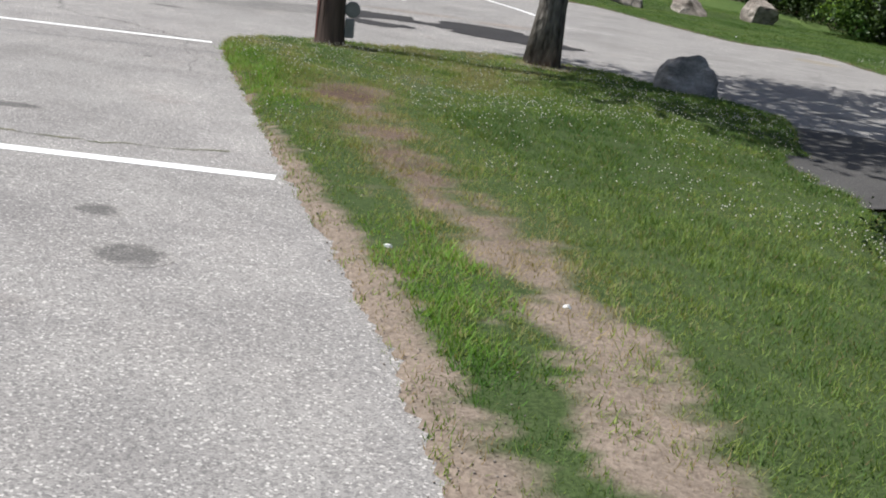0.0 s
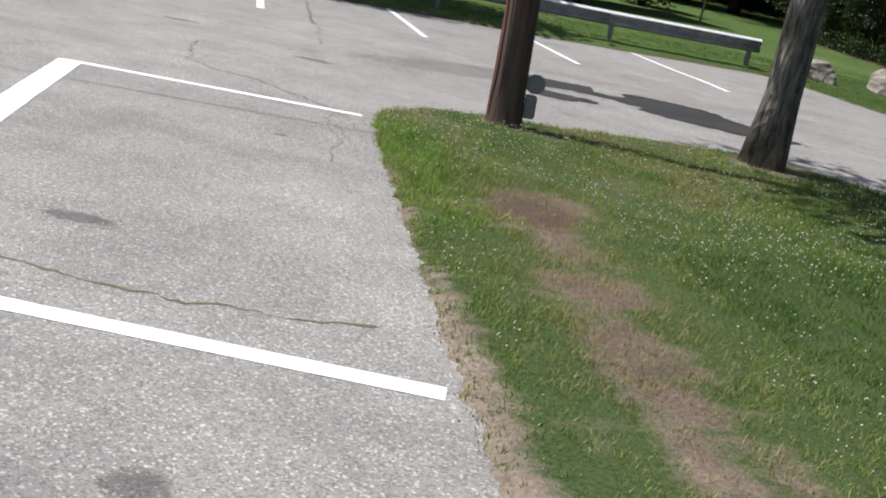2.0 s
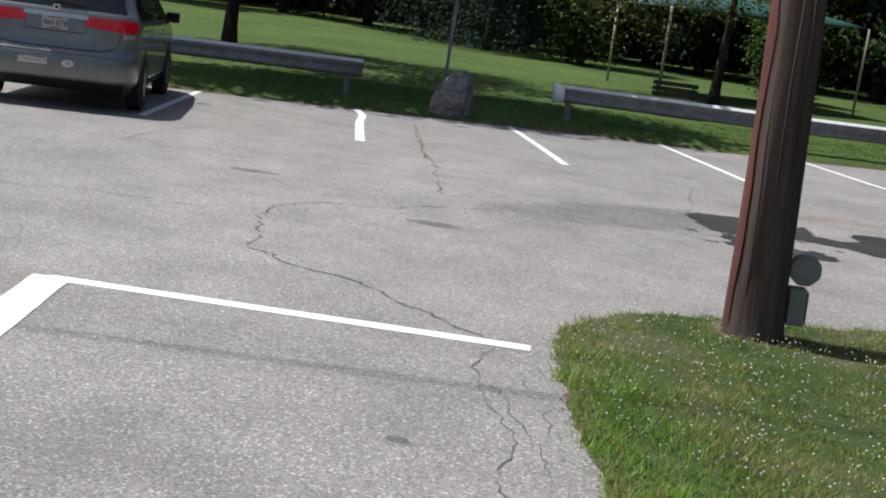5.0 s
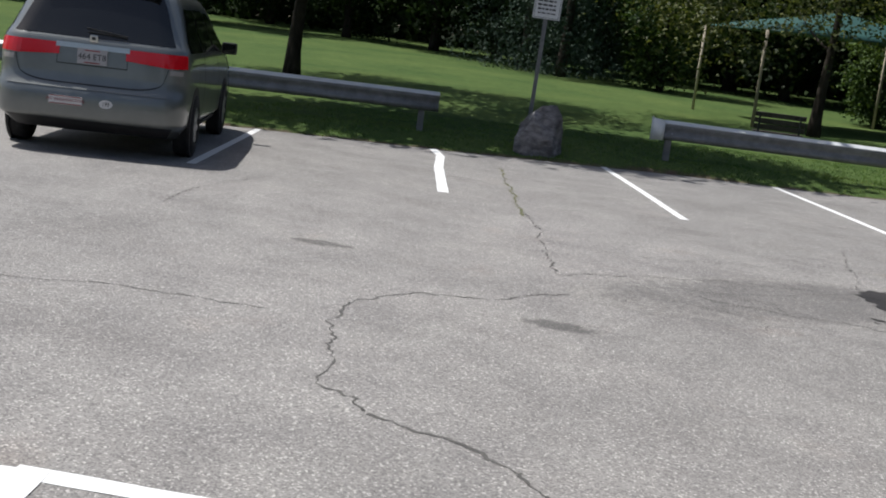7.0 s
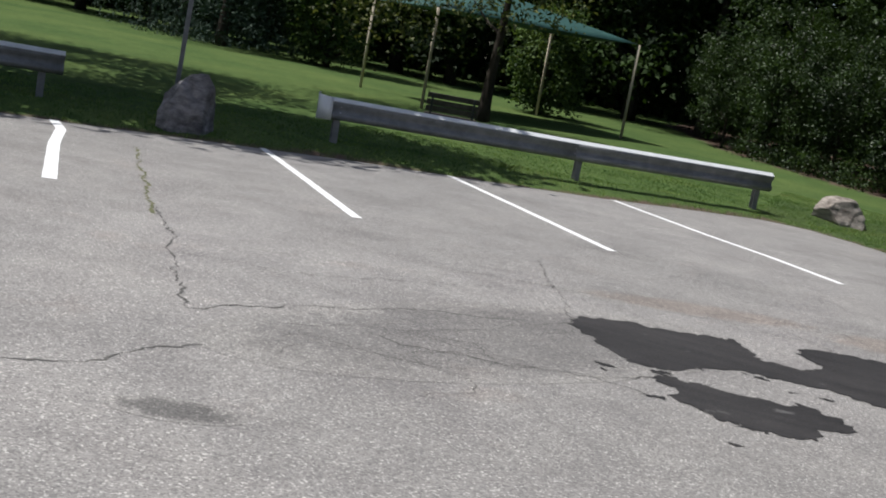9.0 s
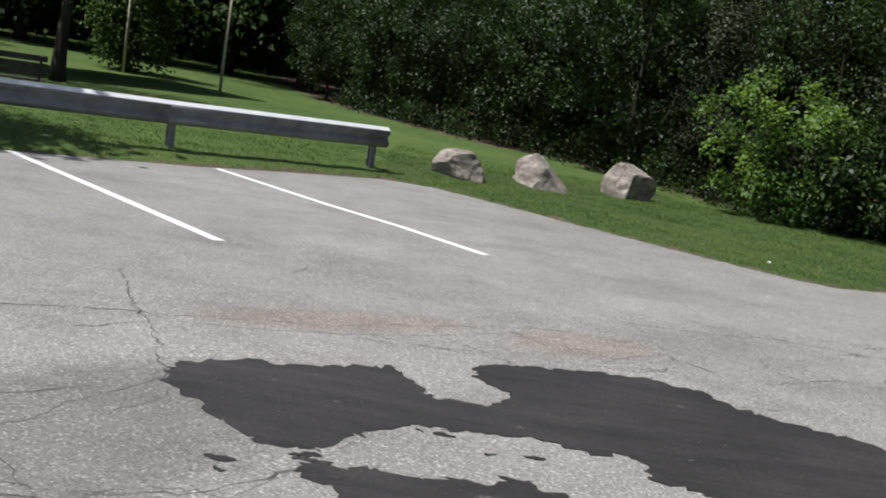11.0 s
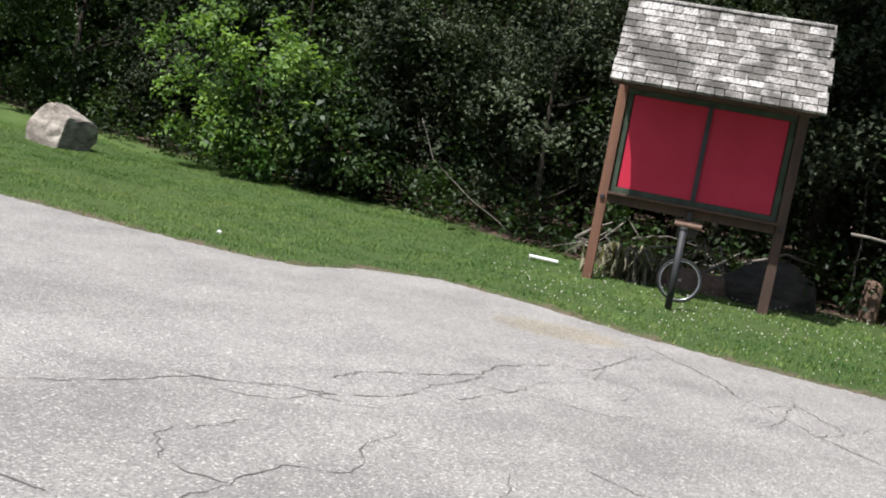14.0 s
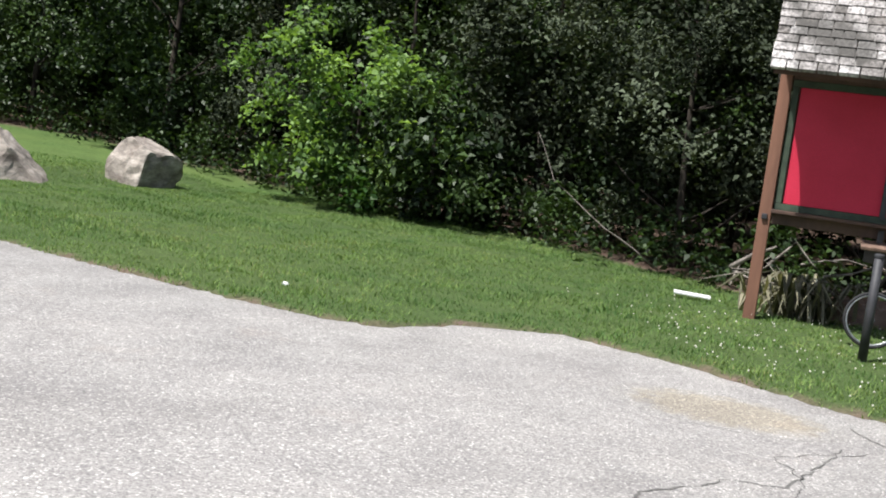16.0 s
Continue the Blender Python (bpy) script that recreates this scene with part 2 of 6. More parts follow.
BLADE_DRY = leaf_material("dry_blade", (0.22, 0.155, 0.085), (0.37, 0.29, 0.165), 0.25, 0.7, 0.15)
# Olive, wood and weed leaves run near black, deep shade in their colour.
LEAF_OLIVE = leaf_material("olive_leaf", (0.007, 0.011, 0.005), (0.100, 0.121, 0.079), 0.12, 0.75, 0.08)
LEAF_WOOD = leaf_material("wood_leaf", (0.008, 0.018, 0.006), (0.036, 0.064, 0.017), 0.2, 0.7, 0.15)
LEAF_BRIGHT = leaf_material("bright_leaf", (0.035, 0.085, 0.020), (0.25, 0.38, 0.115), 0.40, 0.5, 0.25)
LEAF_PARK = leaf_material("park_leaf", (0.03, 0.05, 0.014), (0.20, 0.21, 0.085), 0.25, 0.6, 0.25)
LEAF_STRAP = leaf_material("strap_leaf", (0.06, 0.062, 0.035), (0.26, 0.24, 0.17), 0.2, 0.6, 0.2)
# Lighter bush leaf, with the sun on it put into the colour.
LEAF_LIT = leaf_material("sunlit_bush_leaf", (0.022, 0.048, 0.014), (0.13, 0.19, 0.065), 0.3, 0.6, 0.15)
LEAF_SPRUCE = leaf_material("spruce_needle", (0.018, 0.036, 0.024), (0.045, 0.075, 0.05), 0.1, 0.7, 0.2)
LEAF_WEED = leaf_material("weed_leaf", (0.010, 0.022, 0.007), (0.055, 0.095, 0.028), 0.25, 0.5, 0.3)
CLOVER = simple("clover_bloom", (0.50, 0.49, 0.40), (0.68, 0.67, 0.58), 30.0, 0.9, 0, 0.0)
BARK = bark_material("grey_bark", (0.062, 0.054, 0.047), (0.36, 0.325, 0.285), 15.0, 0.05)
BARK_DARK = bark_material("dark_bark", (0.022, 0.018, 0.015), (0.07, 0.058, 0.048), 8.0)
POLE_WOOD = simple("pole_wood", (0.050, 0.034, 0.029), (0.145, 0.10, 0.083), 16.0, 0.9, 0, 0.6, 0.006, (1, 1, 0.06), 60.0)
POLE_RED = simple("red_brown_stain", (0.095, 0.032, 0.025), (0.165, 0.062, 0.048), 7.0, 0.85, 0, 0.4, 0.005, (1, 1, 0.2), 40.0)
ROCK_GREY = rock_material("grey_boulder", (0.15, 0.145, 0.142), (0.36, 0.345, 0.335))
ROCK_TAN = rock_material("tan_boulder", (0.15, 0.122, 0.104), (0.46, 0.41, 0.36))
ROCK_SIGN = rock_material("dark_boulder", (0.11, 0.105, 0.108), (0.34, 0.32, 0.32), 0.9)
# Near-black rock colour stands in for deep shade behind the kiosk.
ROCK_SHADE = rock_material("shaded_boulder", (0.035, 0.030, 0.027), (0.085, 0.072, 0.062), 0.6)
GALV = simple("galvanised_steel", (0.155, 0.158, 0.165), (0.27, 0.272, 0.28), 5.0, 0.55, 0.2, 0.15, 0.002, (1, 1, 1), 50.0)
# Paler copy of the steel; on the rail lip it paints caught sunlight.
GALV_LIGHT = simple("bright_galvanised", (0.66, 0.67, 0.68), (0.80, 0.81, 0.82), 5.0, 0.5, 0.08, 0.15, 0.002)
SIGN_WHITE = simple("sign_white", (0.60, 0.61, 0.62), (0.72, 0.72, 0.72), 4.0, 0.5, 0, 0.0)
INK = simple("dark_ink", (0.03, 0.03, 0.035), (0.06, 0.06, 0.065), 9.0, 0.6, 0, 0.0)
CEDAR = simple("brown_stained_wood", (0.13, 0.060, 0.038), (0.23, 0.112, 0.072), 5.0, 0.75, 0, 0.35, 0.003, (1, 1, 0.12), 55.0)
# Dark kiosk timber; on the right post it stands in for shade.
CEDAR_DARK = simple("dark_wood_and_post_shade", (0.06, 0.036, 0.028), (0.12, 0.07, 0.05), 5.0, 0.8, 0, 0.35, 0.003, (1, 1, 0.2), 55.0)
GREEN_TRIM = simple("green_painted_wood", (0.022, 0.034, 0.022), (0.062, 0.088, 0.056), 8.0, 0.7, 0, 0.3, 0.003, (1, 1, 1), 45.0)
RED_PANEL = simple("red_cloth_panel", (0.50, 0.014, 0.045), (0.60, 0.024, 0.065), 2.0, 0.6, 0, 0.1, 0.001, (1, 1, 1), 90.0)
CANOPY = simple("green_canopy_cloth", (0.013, 0.060, 0.052), (0.023, 0.088, 0.075), 2.0, 0.7, 0, 0.1, 0.002)
TAN_POLE = simple("weathered_pole", (0.36, 0.30, 0.22), (0.52, 0.46, 0.36), 3.0, 0.7, 0, 0.2, 0.002, (1, 1, 0.2))
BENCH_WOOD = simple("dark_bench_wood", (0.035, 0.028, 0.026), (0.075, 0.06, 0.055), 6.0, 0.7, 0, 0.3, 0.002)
BOX_GREY = simple("grey_metal_box", (0.22, 0.218, 0.215), (0.30, 0.297, 0.292), 6.0, 0.6, 0.0, 0.1, 0.001)
RUBBER = simple("tyre_rubber", (0.012, 0.012, 0.013), (0.028, 0.028, 0.03), 20.0, 0.85, 0, 0.2, 0.002)
ALLOY = simple("alloy_rim", (0.40, 0.41, 0.42), (0.52, 0.53, 0.54), 10.0, 0.35, 0.8, 0.0)
BLACK_TRIM = simple("black_plastic", (0.014, 0.014, 0.015), (0.028, 0.028, 0.03), 12.0, 0.6, 0, 0.0)
CAR_PAINT = metallic_paint()
CAR_GLASS = glass_dark("tinted_glass", (0.006, 0.007, 0.008))
RED_LENS = glass_dark("red_lamp_lens", (0.62, 0.008, 0.018), 0.14)
CLEAR_LENS = glass_dark("clear_lamp_lens", (0.30, 0.28, 0.27), 0.12)
CHROME = simple("chrome", (0.58, 0.57, 0.55), (0.66, 0.65, 0.63), 8.0, 0.28, 1.0, 0.0)
STICKER = simple("sticker_white", (0.62, 0.61, 0.61), (0.72, 0.71, 0.71), 9.0, 0.5, 0, 0.0)
RED_INK = simple("red_ink", (0.24, 0.03, 0.035), (0.30, 0.045, 0.05), 9.0, 0.6, 0, 0.0)
PLATE = simple("plate_white", (0.36, 0.35, 0.37), (0.45, 0.44, 0.45), 9.0, 0.5, 0, 0.0)
TWIG = simple("dead_twig", (0.13, 0.11, 0.095), (0.28, 0.25, 0.22), 12.0, 0.9, 0, 0.2, 0.002)
CUT_WOOD = simple("weathered_stump", (0.10, 0.062, 0.046), (0.21, 0.135, 0.10), 8.0, 0.9, 0, 0.4, 0.006)
PAPER = simple("white_board", (0.70, 0.70, 0.70), (0.80, 0.80, 0.79), 5.0, 0.7, 0, 0.0)
IRON = simple("dark_iron", (0.024, 0.024, 0.027), (0.055, 0.055, 0.06), 9.0, 0.6, 0.15, 0.1, 0.001)


# ---- building helpers ----
def filled(bm, ring, z):
    """Fill a closed outline with flat triangles that face up."""
    vs, _, fs, *_ = delaunay_2d_cdt([Vector(p) for p in ring], [], [list(range(len(ring)))], 1, 1e-5)
    made = [bm.verts.new((v.x, v.y, z)) for v in vs]
    for f in fs:
        bm.faces.new([made[i] for i in f])
    bm.normal_update()
    bmesh.ops.reverse_faces(bm, faces=[f for f in bm.faces if f.normal.z < 0])
    return bm


def part(name, bm, material, parent=None, label="", smooth=False):
    me = bpy.data.meshes.new(name)
    bm.to_mesh(me)
    bm.free()
    me.materials.append(material)
    if smooth:
        me.polygons.foreach_set("use_smooth", [True] * len(me.polygons))
    ob = new(name, me)
    if parent is not None:
        ob.parent = parent
    if label:
        tagged(ob, label)
    return ob


def root(name, m, label, category, group=""):
    ob = new(name)
    ob.empty_display_size = 0.1
    ob.matrix_basis = m
    return tagged(ob, label, category, group)


def box(bm, size, at=(0, 0, 0), turn=None, bevel=0.0):
    m = Matrix.Translation(at) @ (turn if turn is not None else Matrix()) @ Matrix.Diagonal((*size, 1))
    made = bmesh.ops.create_cube(bm, size=1, matrix=m)["verts"]
    if bevel:
        edges = list({e for v in made for e in v.link_edges})
        bmesh.ops.bevel(bm, geom=edges, offset=bevel, segments=2, affect="EDGES", profile=0.6)
    return bm


def boxed(size, at=(0, 0, 0), turn=None, bevel=0.006):
    return box(bmesh.new(), size, at, turn, bevel)


def tube(bm, path, radii, sides=8, cap=True, wobble=0.0, seed=0):
    """A tapered tube along points."""
    rings = []
    for i, p in enumerate(path):
        p = Vector(p)
        d = Vector(path[min(i + 1, len(path) - 1)]) - Vector(path[max(i - 1, 0)])
        d.normalize()
        a = d.orthogonal().normalized() if abs(d.z) < 0.95 else Vector((1, 0, 0)) - d * d.x
        a.normalize()
        b = d.cross(a)
        ring = []
        for k in range(sides):
            w = 2 * math.pi * k / sides
            o = a * math.cos(w) + b * math.sin(w)
            r = radii[i] * (1 + wobble * noise.noise(Vector((o.x * 1.7 + seed, o.y * 1.7, p.z * 1.3 + seed))))
            ring.append(bm.verts.new(p + o * r))
        rings.append(ring)
    for r0, r1 in zip(rings, rings[1:]):
        for k in range(sides):
            bm.faces.new((r0[k], r0[(k + 1) % sides], r1[(k + 1) % sides], r1[k]))
    if cap:
        bm.faces.new(rings[-1])
        bm.faces.new(rings[0][::-1])
    return bm


def plain_mesh(name, verts, faces, material, parent=None, tone=None, smooth=False):
    """A mesh from arrays; every face has as many corners as faces has columns."""
    me = bpy.data.meshes.new(name)
    faces = np.asarray(faces)
    k = faces.shape[1]
    me.vertices.add(len(verts))
    me.vertices.foreach_set("co", np.asarray(verts, np.float32).ravel())
    me.loops.add(faces.size)
    me.loops.foreach_set("vertex_index", faces.ravel().astype(np.int32))
    me.polygons.add(len(faces))
    me.polygons.foreach_set("loop_start", np.arange(0, faces.size, k, dtype=np.int32))
    if smooth:
        me.polygons.foreach_set("use_smooth", np.ones(len(faces), bool))
    if tone is not None:
        for key, values in tone.items():
            me.attributes.new(key, "FLOAT", "POINT").data.foreach_set("value", np.asarray(values, np.float32))
    me.materials.append(material)
    me.update(calc_edges=True)
    ob = new(name, me)
    if parent is not None:
        ob.parent = parent
    return ob


def smooth(a, b, v):
    u = np.clip((v - a) / (b - a), 0, 1)
    return u * u * (3 - 2 * u)


def ripple(x, y, k=1.0, seed=0.0):
    """Cheap soft noise on arrays, about -1 to 1."""
    x, y = x * k + seed * 7.3, y * k - seed * 3.1
    return (np.sin(1.7 * x + 2.3 * np.sin(0.9 * y + seed)) + np.sin(2.1 * y + 1.9 * np.sin(1.3 * x - seed)) + np.sin(3.3 * (x + y) + 1.5 * np.sin(2.7 * x - 1.1 * y))) / 3


def to_line(x, y, pts):
    """Distance of points to a polyline and the place along it from 0 to 1."""
    best, where = np.full(x.shape, 1e9), np.zeros(x.shape)
    for i, ((ax, ay), (bx, by)) in enumerate(zip(pts, pts[1:])):
        dx, dy = bx - ax, by - ay
        u = np.clip(((x - ax) * dx + (y - ay) * dy) / (dx * dx + dy * dy), 0, 1)
        d = np.hypot(x - ax - u * dx, y - ay - u * dy)
        where = np.where(d < best, (i + u) / (len(pts) - 1), where)
        best = np.minimum(best, d)
    return best, where


def inside(x, y, poly):
    hit = np.zeros(x.shape, bool)
    for (ax, ay), (bx, by) in zip(poly, poly[1:] + poly[:1]):
        if ay != by:
            hit ^= ((ay > y) != (by > y)) & (x < (bx - ax) * (y - ay) / (by - ay) + ax)
    return hit


def signed(x, y, poly):
    """Distance to a closed outline, positive inside."""
    d, _ = to_line(x, y, poly + poly[:1])
    return np.where(inside(x, y, poly), d, -d)


# ---- plan ----
FAR_EDGE = [(-90, -58), (-33, -1), (-18.6, 14.9), (-14.9, 19.3), (-12.7, 21.4), (-11.2, 23.1), (-10.0, 24.5), (-8.4, 25.7), (-6.9, 27.0), (-5.5, 28.7), (-4.3, 29.9), (-3.5, 29.8),
            (-2.5, 28.7), (-1.5, 27.4), (-0.5, 26.2), (0.4, 25.2), (0.95, 24.7), (1.4, 24.5), (2.0, 24.8), (2.75, 24.75), (3.25, 24.0), (3.6, 23.2), (4.1, 22.3), (5.0, 21.2), (6.8, 19.5), (10, 18.0), (20, 16.5), (90, 12)]
DRIVE_SOUTH = [(90, 5), (20, 9.6), (10, 11.6), (6.6, 11.5), (5.7, 10.9), (5.1, 9.8), (4.8, 9.0)]
ISLAND_EDGE = [(12.0, -9.0), (7.6, -2.6), (5.35, 0.6), (4.35, 2.15), (3.65, 3.1), (3.0, 4.0), (2.4, 4.75), (1.85, 5.45), (1.38, 6.0), (0.25, 7.45), (-0.65, 8.6), (-1.5, 9.65), (-2.15, 10.55), (-2.55, 11.2),
               (-2.62, 11.7), (-2.5, 12.1), (-2.1, 12.55), (-1.5, 13.15), (-0.7, 14.2), (0.0, 14.75), (0.8, 14.75), (1.9, 14.2), (2.8, 13.85), (3.6, 13.1), (3.75, 12.4), (3.9, 11.4), (4.3, 10.2), (4.62, 9.2)]
CREEK = [(4.75, 10.4), (5.3, 9.6), (5.55, 8.6), (5.75, 7.4), (6.0, 6.2), (6.8, 5.0), (9.0, 3.6), (14.0, 2.0), (30, -2)]
PAVED = FAR_EDGE + DRIVE_SOUTH + ISLAND_EDGE[::-1] + [(14, -14), (30, -40), (-40, -140), (-160, -130)]
WOOD_EDGE = [(-12, 60), (-7.5, 48.2), (-5.2, 45.0), (-3.6, 42.9), (-2.2, 41.5), (-0.3, 40.9), (1.2, 37.8), (2.4, 37.0), (3.6, 35.8), (4.9, 33.4), (5.7, 30.8), (6.0, 28.9), (6.6, 27.3), (7.6, 26.3), (8.9, 25.4), (9.3, 24.0), (10.5, 22.0), (14, 19.6), (30, 17.2), (120, 13)]
TRACK = [(0.02, 9.55), (0.45, 8.75), (1.0, 8.15), (1.55, 7.25), (2.15, 6.42), (2.85, 5.82), (3.45, 5.05), (3.85, 4.5), (4.12, 4.0), (4.7, 3.0), (5.6, 1.8)]


def park_rise(x, y):
    s = -0.695 * (x + 8.8) + 0.72 * (y - 25.4)
    return 0.03 + 0.13 * smooth(0.0, 0.9, s) + 0.035 * np.clip(s - 1.5, 0, 60)


def lay_of_land(x, y):
    """Height of the ground and how bare it is, on arrays."""
    sd = -signed(x, y, PAVED) + 0.025 * ripple(x, y, 5.0) + 0.02 * ripple(x, y, 13.0, 2.0)
    top = park_rise(x, y) + 0.012 * ripple(x, y, 2.2, 1.0) + 0.10 * smooth(0.3, 2.0, -np.abs(x - 2.4) + 2.0) * smooth(6, 10, y) * smooth(14.5, 11, y)
    z = -0.06 + (0.06 + top) * smooth(-0.03, 0.13, sd)
    d, _ = to_line(x, y, CREEK)
    far_side = smooth(0.0, 1.0, sd)
    bed = 0.75 * smooth(1.05, 0.35, d + 0.15 * ripple(x, y, 2.5, 3.0)) * smooth(0.0, 0.35, sd)
    z = z - bed
    litter = smooth(-0.15, 0.25, signed(x, y, WOOD_EDGE + [(120, 90), (-12, 90)]) + 0.2 * ripple(x, y, 1.7, 2.0) + 0.08 * ripple(x, y, 6.0))
    edge, _ = to_line(x, y, ISLAND_EDGE[:16])
    verge = 0.9 * smooth(0.24, 0.04, edge + 0.13 * ripple(x, y, 2.3, 4.0) + 0.08 * ripple(x, y, 7.0) + 0.05 * ripple(x, y, 17.0, 2.0) - 0.17 * smooth(7.0, 4.0, y) + 0.09 * smooth(6.5, 9.5, y))
    td, along = to_line(x, y, TRACK)
    wear = smooth(0.34, 0.02, td + 0.15 * ripple(x, y, 2.6, 5.0) + 0.11 * ripple(x, y, 8.0, 1.0) + 0.06 * ripple(x, y, 19.0, 3.0) - 0.05 * along + 0.01 * smooth(5.5, 8.0, y))
    burnt = smooth(0.44, 0.16, np.hypot(x - 0.22, (y - 9.05) * 1.0) + 0.07 * ripple(x, y, 6.0, 2.0))
    ring = 0.75 * smooth(0.50, 0.25, np.hypot(x - 0.12, (y - 9.35) * 0.85) + 0.12 * ripple(x, y, 5.0, 7.0))
    foot = np.maximum(smooth(0.62, 0.25, np.hypot(x - 0.42, y - 14.05) + 0.12 * ripple(x, y, 5.0)), 0.8 * smooth(0.29, 0.2, np.hypot(x + 1.74, y - 12.33)))
    verge = np.maximum(verge, foot)
    bare = np.clip(np.maximum(np.maximum(verge, 0.85 * wear), np.maximum(burnt, ring)), 0, 1)
    bare = np.maximum(bare, smooth(0.1, 0.5, bed))
    island = inside(x, y, ISLAND_EDGE + [(6, 8), (12, 0)])
    bare = np.where(island | (bed > 0.05), bare, 0.85 * smooth(0.20, 0.03, sd + 0.07 * ripple(x, y, 4.0)))
    tip = smooth(7.0, 9.0, y) * smooth(1.8, 0.4, x) * np.clip(0.55 + 0.8 * ripple(x, y, 1.5, 4.0), 0, 1)
    bare = np.where(island, np.maximum(bare, 0.27 * tip), bare)
    soil = np.clip(0.5 * tip * island + (0.35 + 0.55 * smooth(0.0, 0.4, along)) * wear * smooth(4.6, 7.6, y) + 0.6 * ring + burnt + smooth(0.1, 0.4, bed) + 0.8 * (~island), 0, 1)
    bare, soil = np.maximum(bare, litter), np.maximum(soil, litter)
    return z, bare, soil, sd


# ---- ground, pavement ----
def steps(stops):
    out = [stops[0][0]]
    for (a, _), (b, h) in zip(stops, stops[1:]):
        k = max(1, round((b - a) / h))
        out += [a + (b - a) * i / k for i in range(1, k + 1)]
    return np.array(out)


gx = steps([(-900, 0), (-120, 60), (-40, 8), (-17, 1.0), (-5, 0.13), (9, 0.085), (14, 0.5), (40, 4), (120, 20), (900, 100)])
gy = steps([(-900, 0), (-120, 60), (-15, 8), (0, 0.8), (16, 0.085), (18, 0.4), (36, 0.13), (70, 1.2), (150, 12), (900, 100)])
GX, GY = np.meshgrid(gx, gy)
gz, gbare, gsoil, gsd = lay_of_land(GX.ravel(), GY.ravel())
fx, fy = GX.ravel(), GY.ravel()
# zones with blades, where the turf colour carries the shade between them
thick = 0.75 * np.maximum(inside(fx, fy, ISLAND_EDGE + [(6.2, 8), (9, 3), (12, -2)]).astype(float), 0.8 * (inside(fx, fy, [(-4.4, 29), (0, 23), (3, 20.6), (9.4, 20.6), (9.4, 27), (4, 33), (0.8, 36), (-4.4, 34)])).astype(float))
ids = np.arange(GX.size).reshape(GX.shape)
quads = np.stack([ids[:-1, :-1], ids[:-1, 1:], ids[1:, 1:], ids[1:, :-1]], -1).reshape(-1, 4)
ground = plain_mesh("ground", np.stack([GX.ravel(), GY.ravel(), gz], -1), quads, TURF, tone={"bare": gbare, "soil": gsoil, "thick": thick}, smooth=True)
tagged(ground, "mown green lawn with worn sandy verge and bare track", "lawn", kind="structure")


def flat_sheet(name, outline, z, material, label, category, rough=0.0, seed=0, finer=18):
    """A thin sheet with an uneven edge, laid on the pavement."""
    bm = bmesh.new()
    pts = [Vector((*p, 0)) for p in outline]
    k, ring = len(pts), []
    for i in range(k):
        p0, p1, p2, p3 = pts[i - 1], pts[i], pts[(i + 1) % k], pts[(i + 2) % k]
        for j in range(finer):
            u = j / finer
            q = 0.5 * (2 * p1 + (p2 - p0) * u + (2 * p0 - 5 * p1 + 4 * p2 - p3) * u * u + (3 * p1 - p0 - 3 * p2 + p3) * u ** 3)
            w = noise.noise_vector(Vector((q.x * 5 + seed, q.y * 5, 0))) * rough + noise.noise_vector(Vector((q.x * 19, q.y * 19, seed))) * rough * 0.55 + noise.noise_vector(Vector((q.x * 42, q.y * 42, seed))) * rough * 0.4
            ring.append((q.x + w.x, q.y + w.y))
    filled(bm, ring, z)
    return tagged(part(name, bm, material), label, category, kind="structure")


SLAB = [(x + (0.3 if x > -20 else 0), y + 0.35) for x, y in FAR_EDGE[::-1]] + [(-160, -150), (60, -150), (40, -45), (15, -13), (13, -9), (8.4, -2.2), (6.2, 1.2), (5.0, 3.2), (4.3, 5.2), (4.2, 7.4), (4.3, 9.0), (4.9, 9.8), (5.5, 10.7), (6.4, 11.2), (10, 11.2), (20, 9.3), (90, 5)]
bm = filled(bmesh.new(), SLAB, 0)
tagged(part("pavement", bm, ASPHALT), "old pale grey asphalt parking lot with exposed aggregate", "pavement", kind="structure")


def soft_stain(name, cx, cy, rx, ry, turn, material, label, category, z):
    """A stain that fades out towards its rim."""
    c, q, rings, sides = math.cos(radians(turn)), math.sin(radians(turn)), 7, 28
    v, fade = [(cx, cy, z)], [0.75]
    for r in range(1, rings + 1):
        for k in range(sides):
            u = 1.35 * r / rings
            x, y = rx * u * math.cos(math.tau * k / sides), ry * u * math.sin(math.tau * k / sides)
            v.append((cx + x * c - y * q, cy + x * q + y * c, z))
            fade.append(0.75 * (1 - r / rings) ** 0.8 if r < rings else -0.6)
    f = [(0, 1 + k, 1 + (k + 1) % sides) for k in range(sides)]
    for r in range(rings - 1):
        a, b = 1 + r * sides, 1 + (r + 1) * sides
        for k in range(sides):
            m = (k + 1) % sides
            f += [(a + k, b + k, b + m), (a + k, b + m, a + m)]
    return tagged(plain_mesh(name, v, f, material, None, {"fade": fade}), label, category, kind="structure")


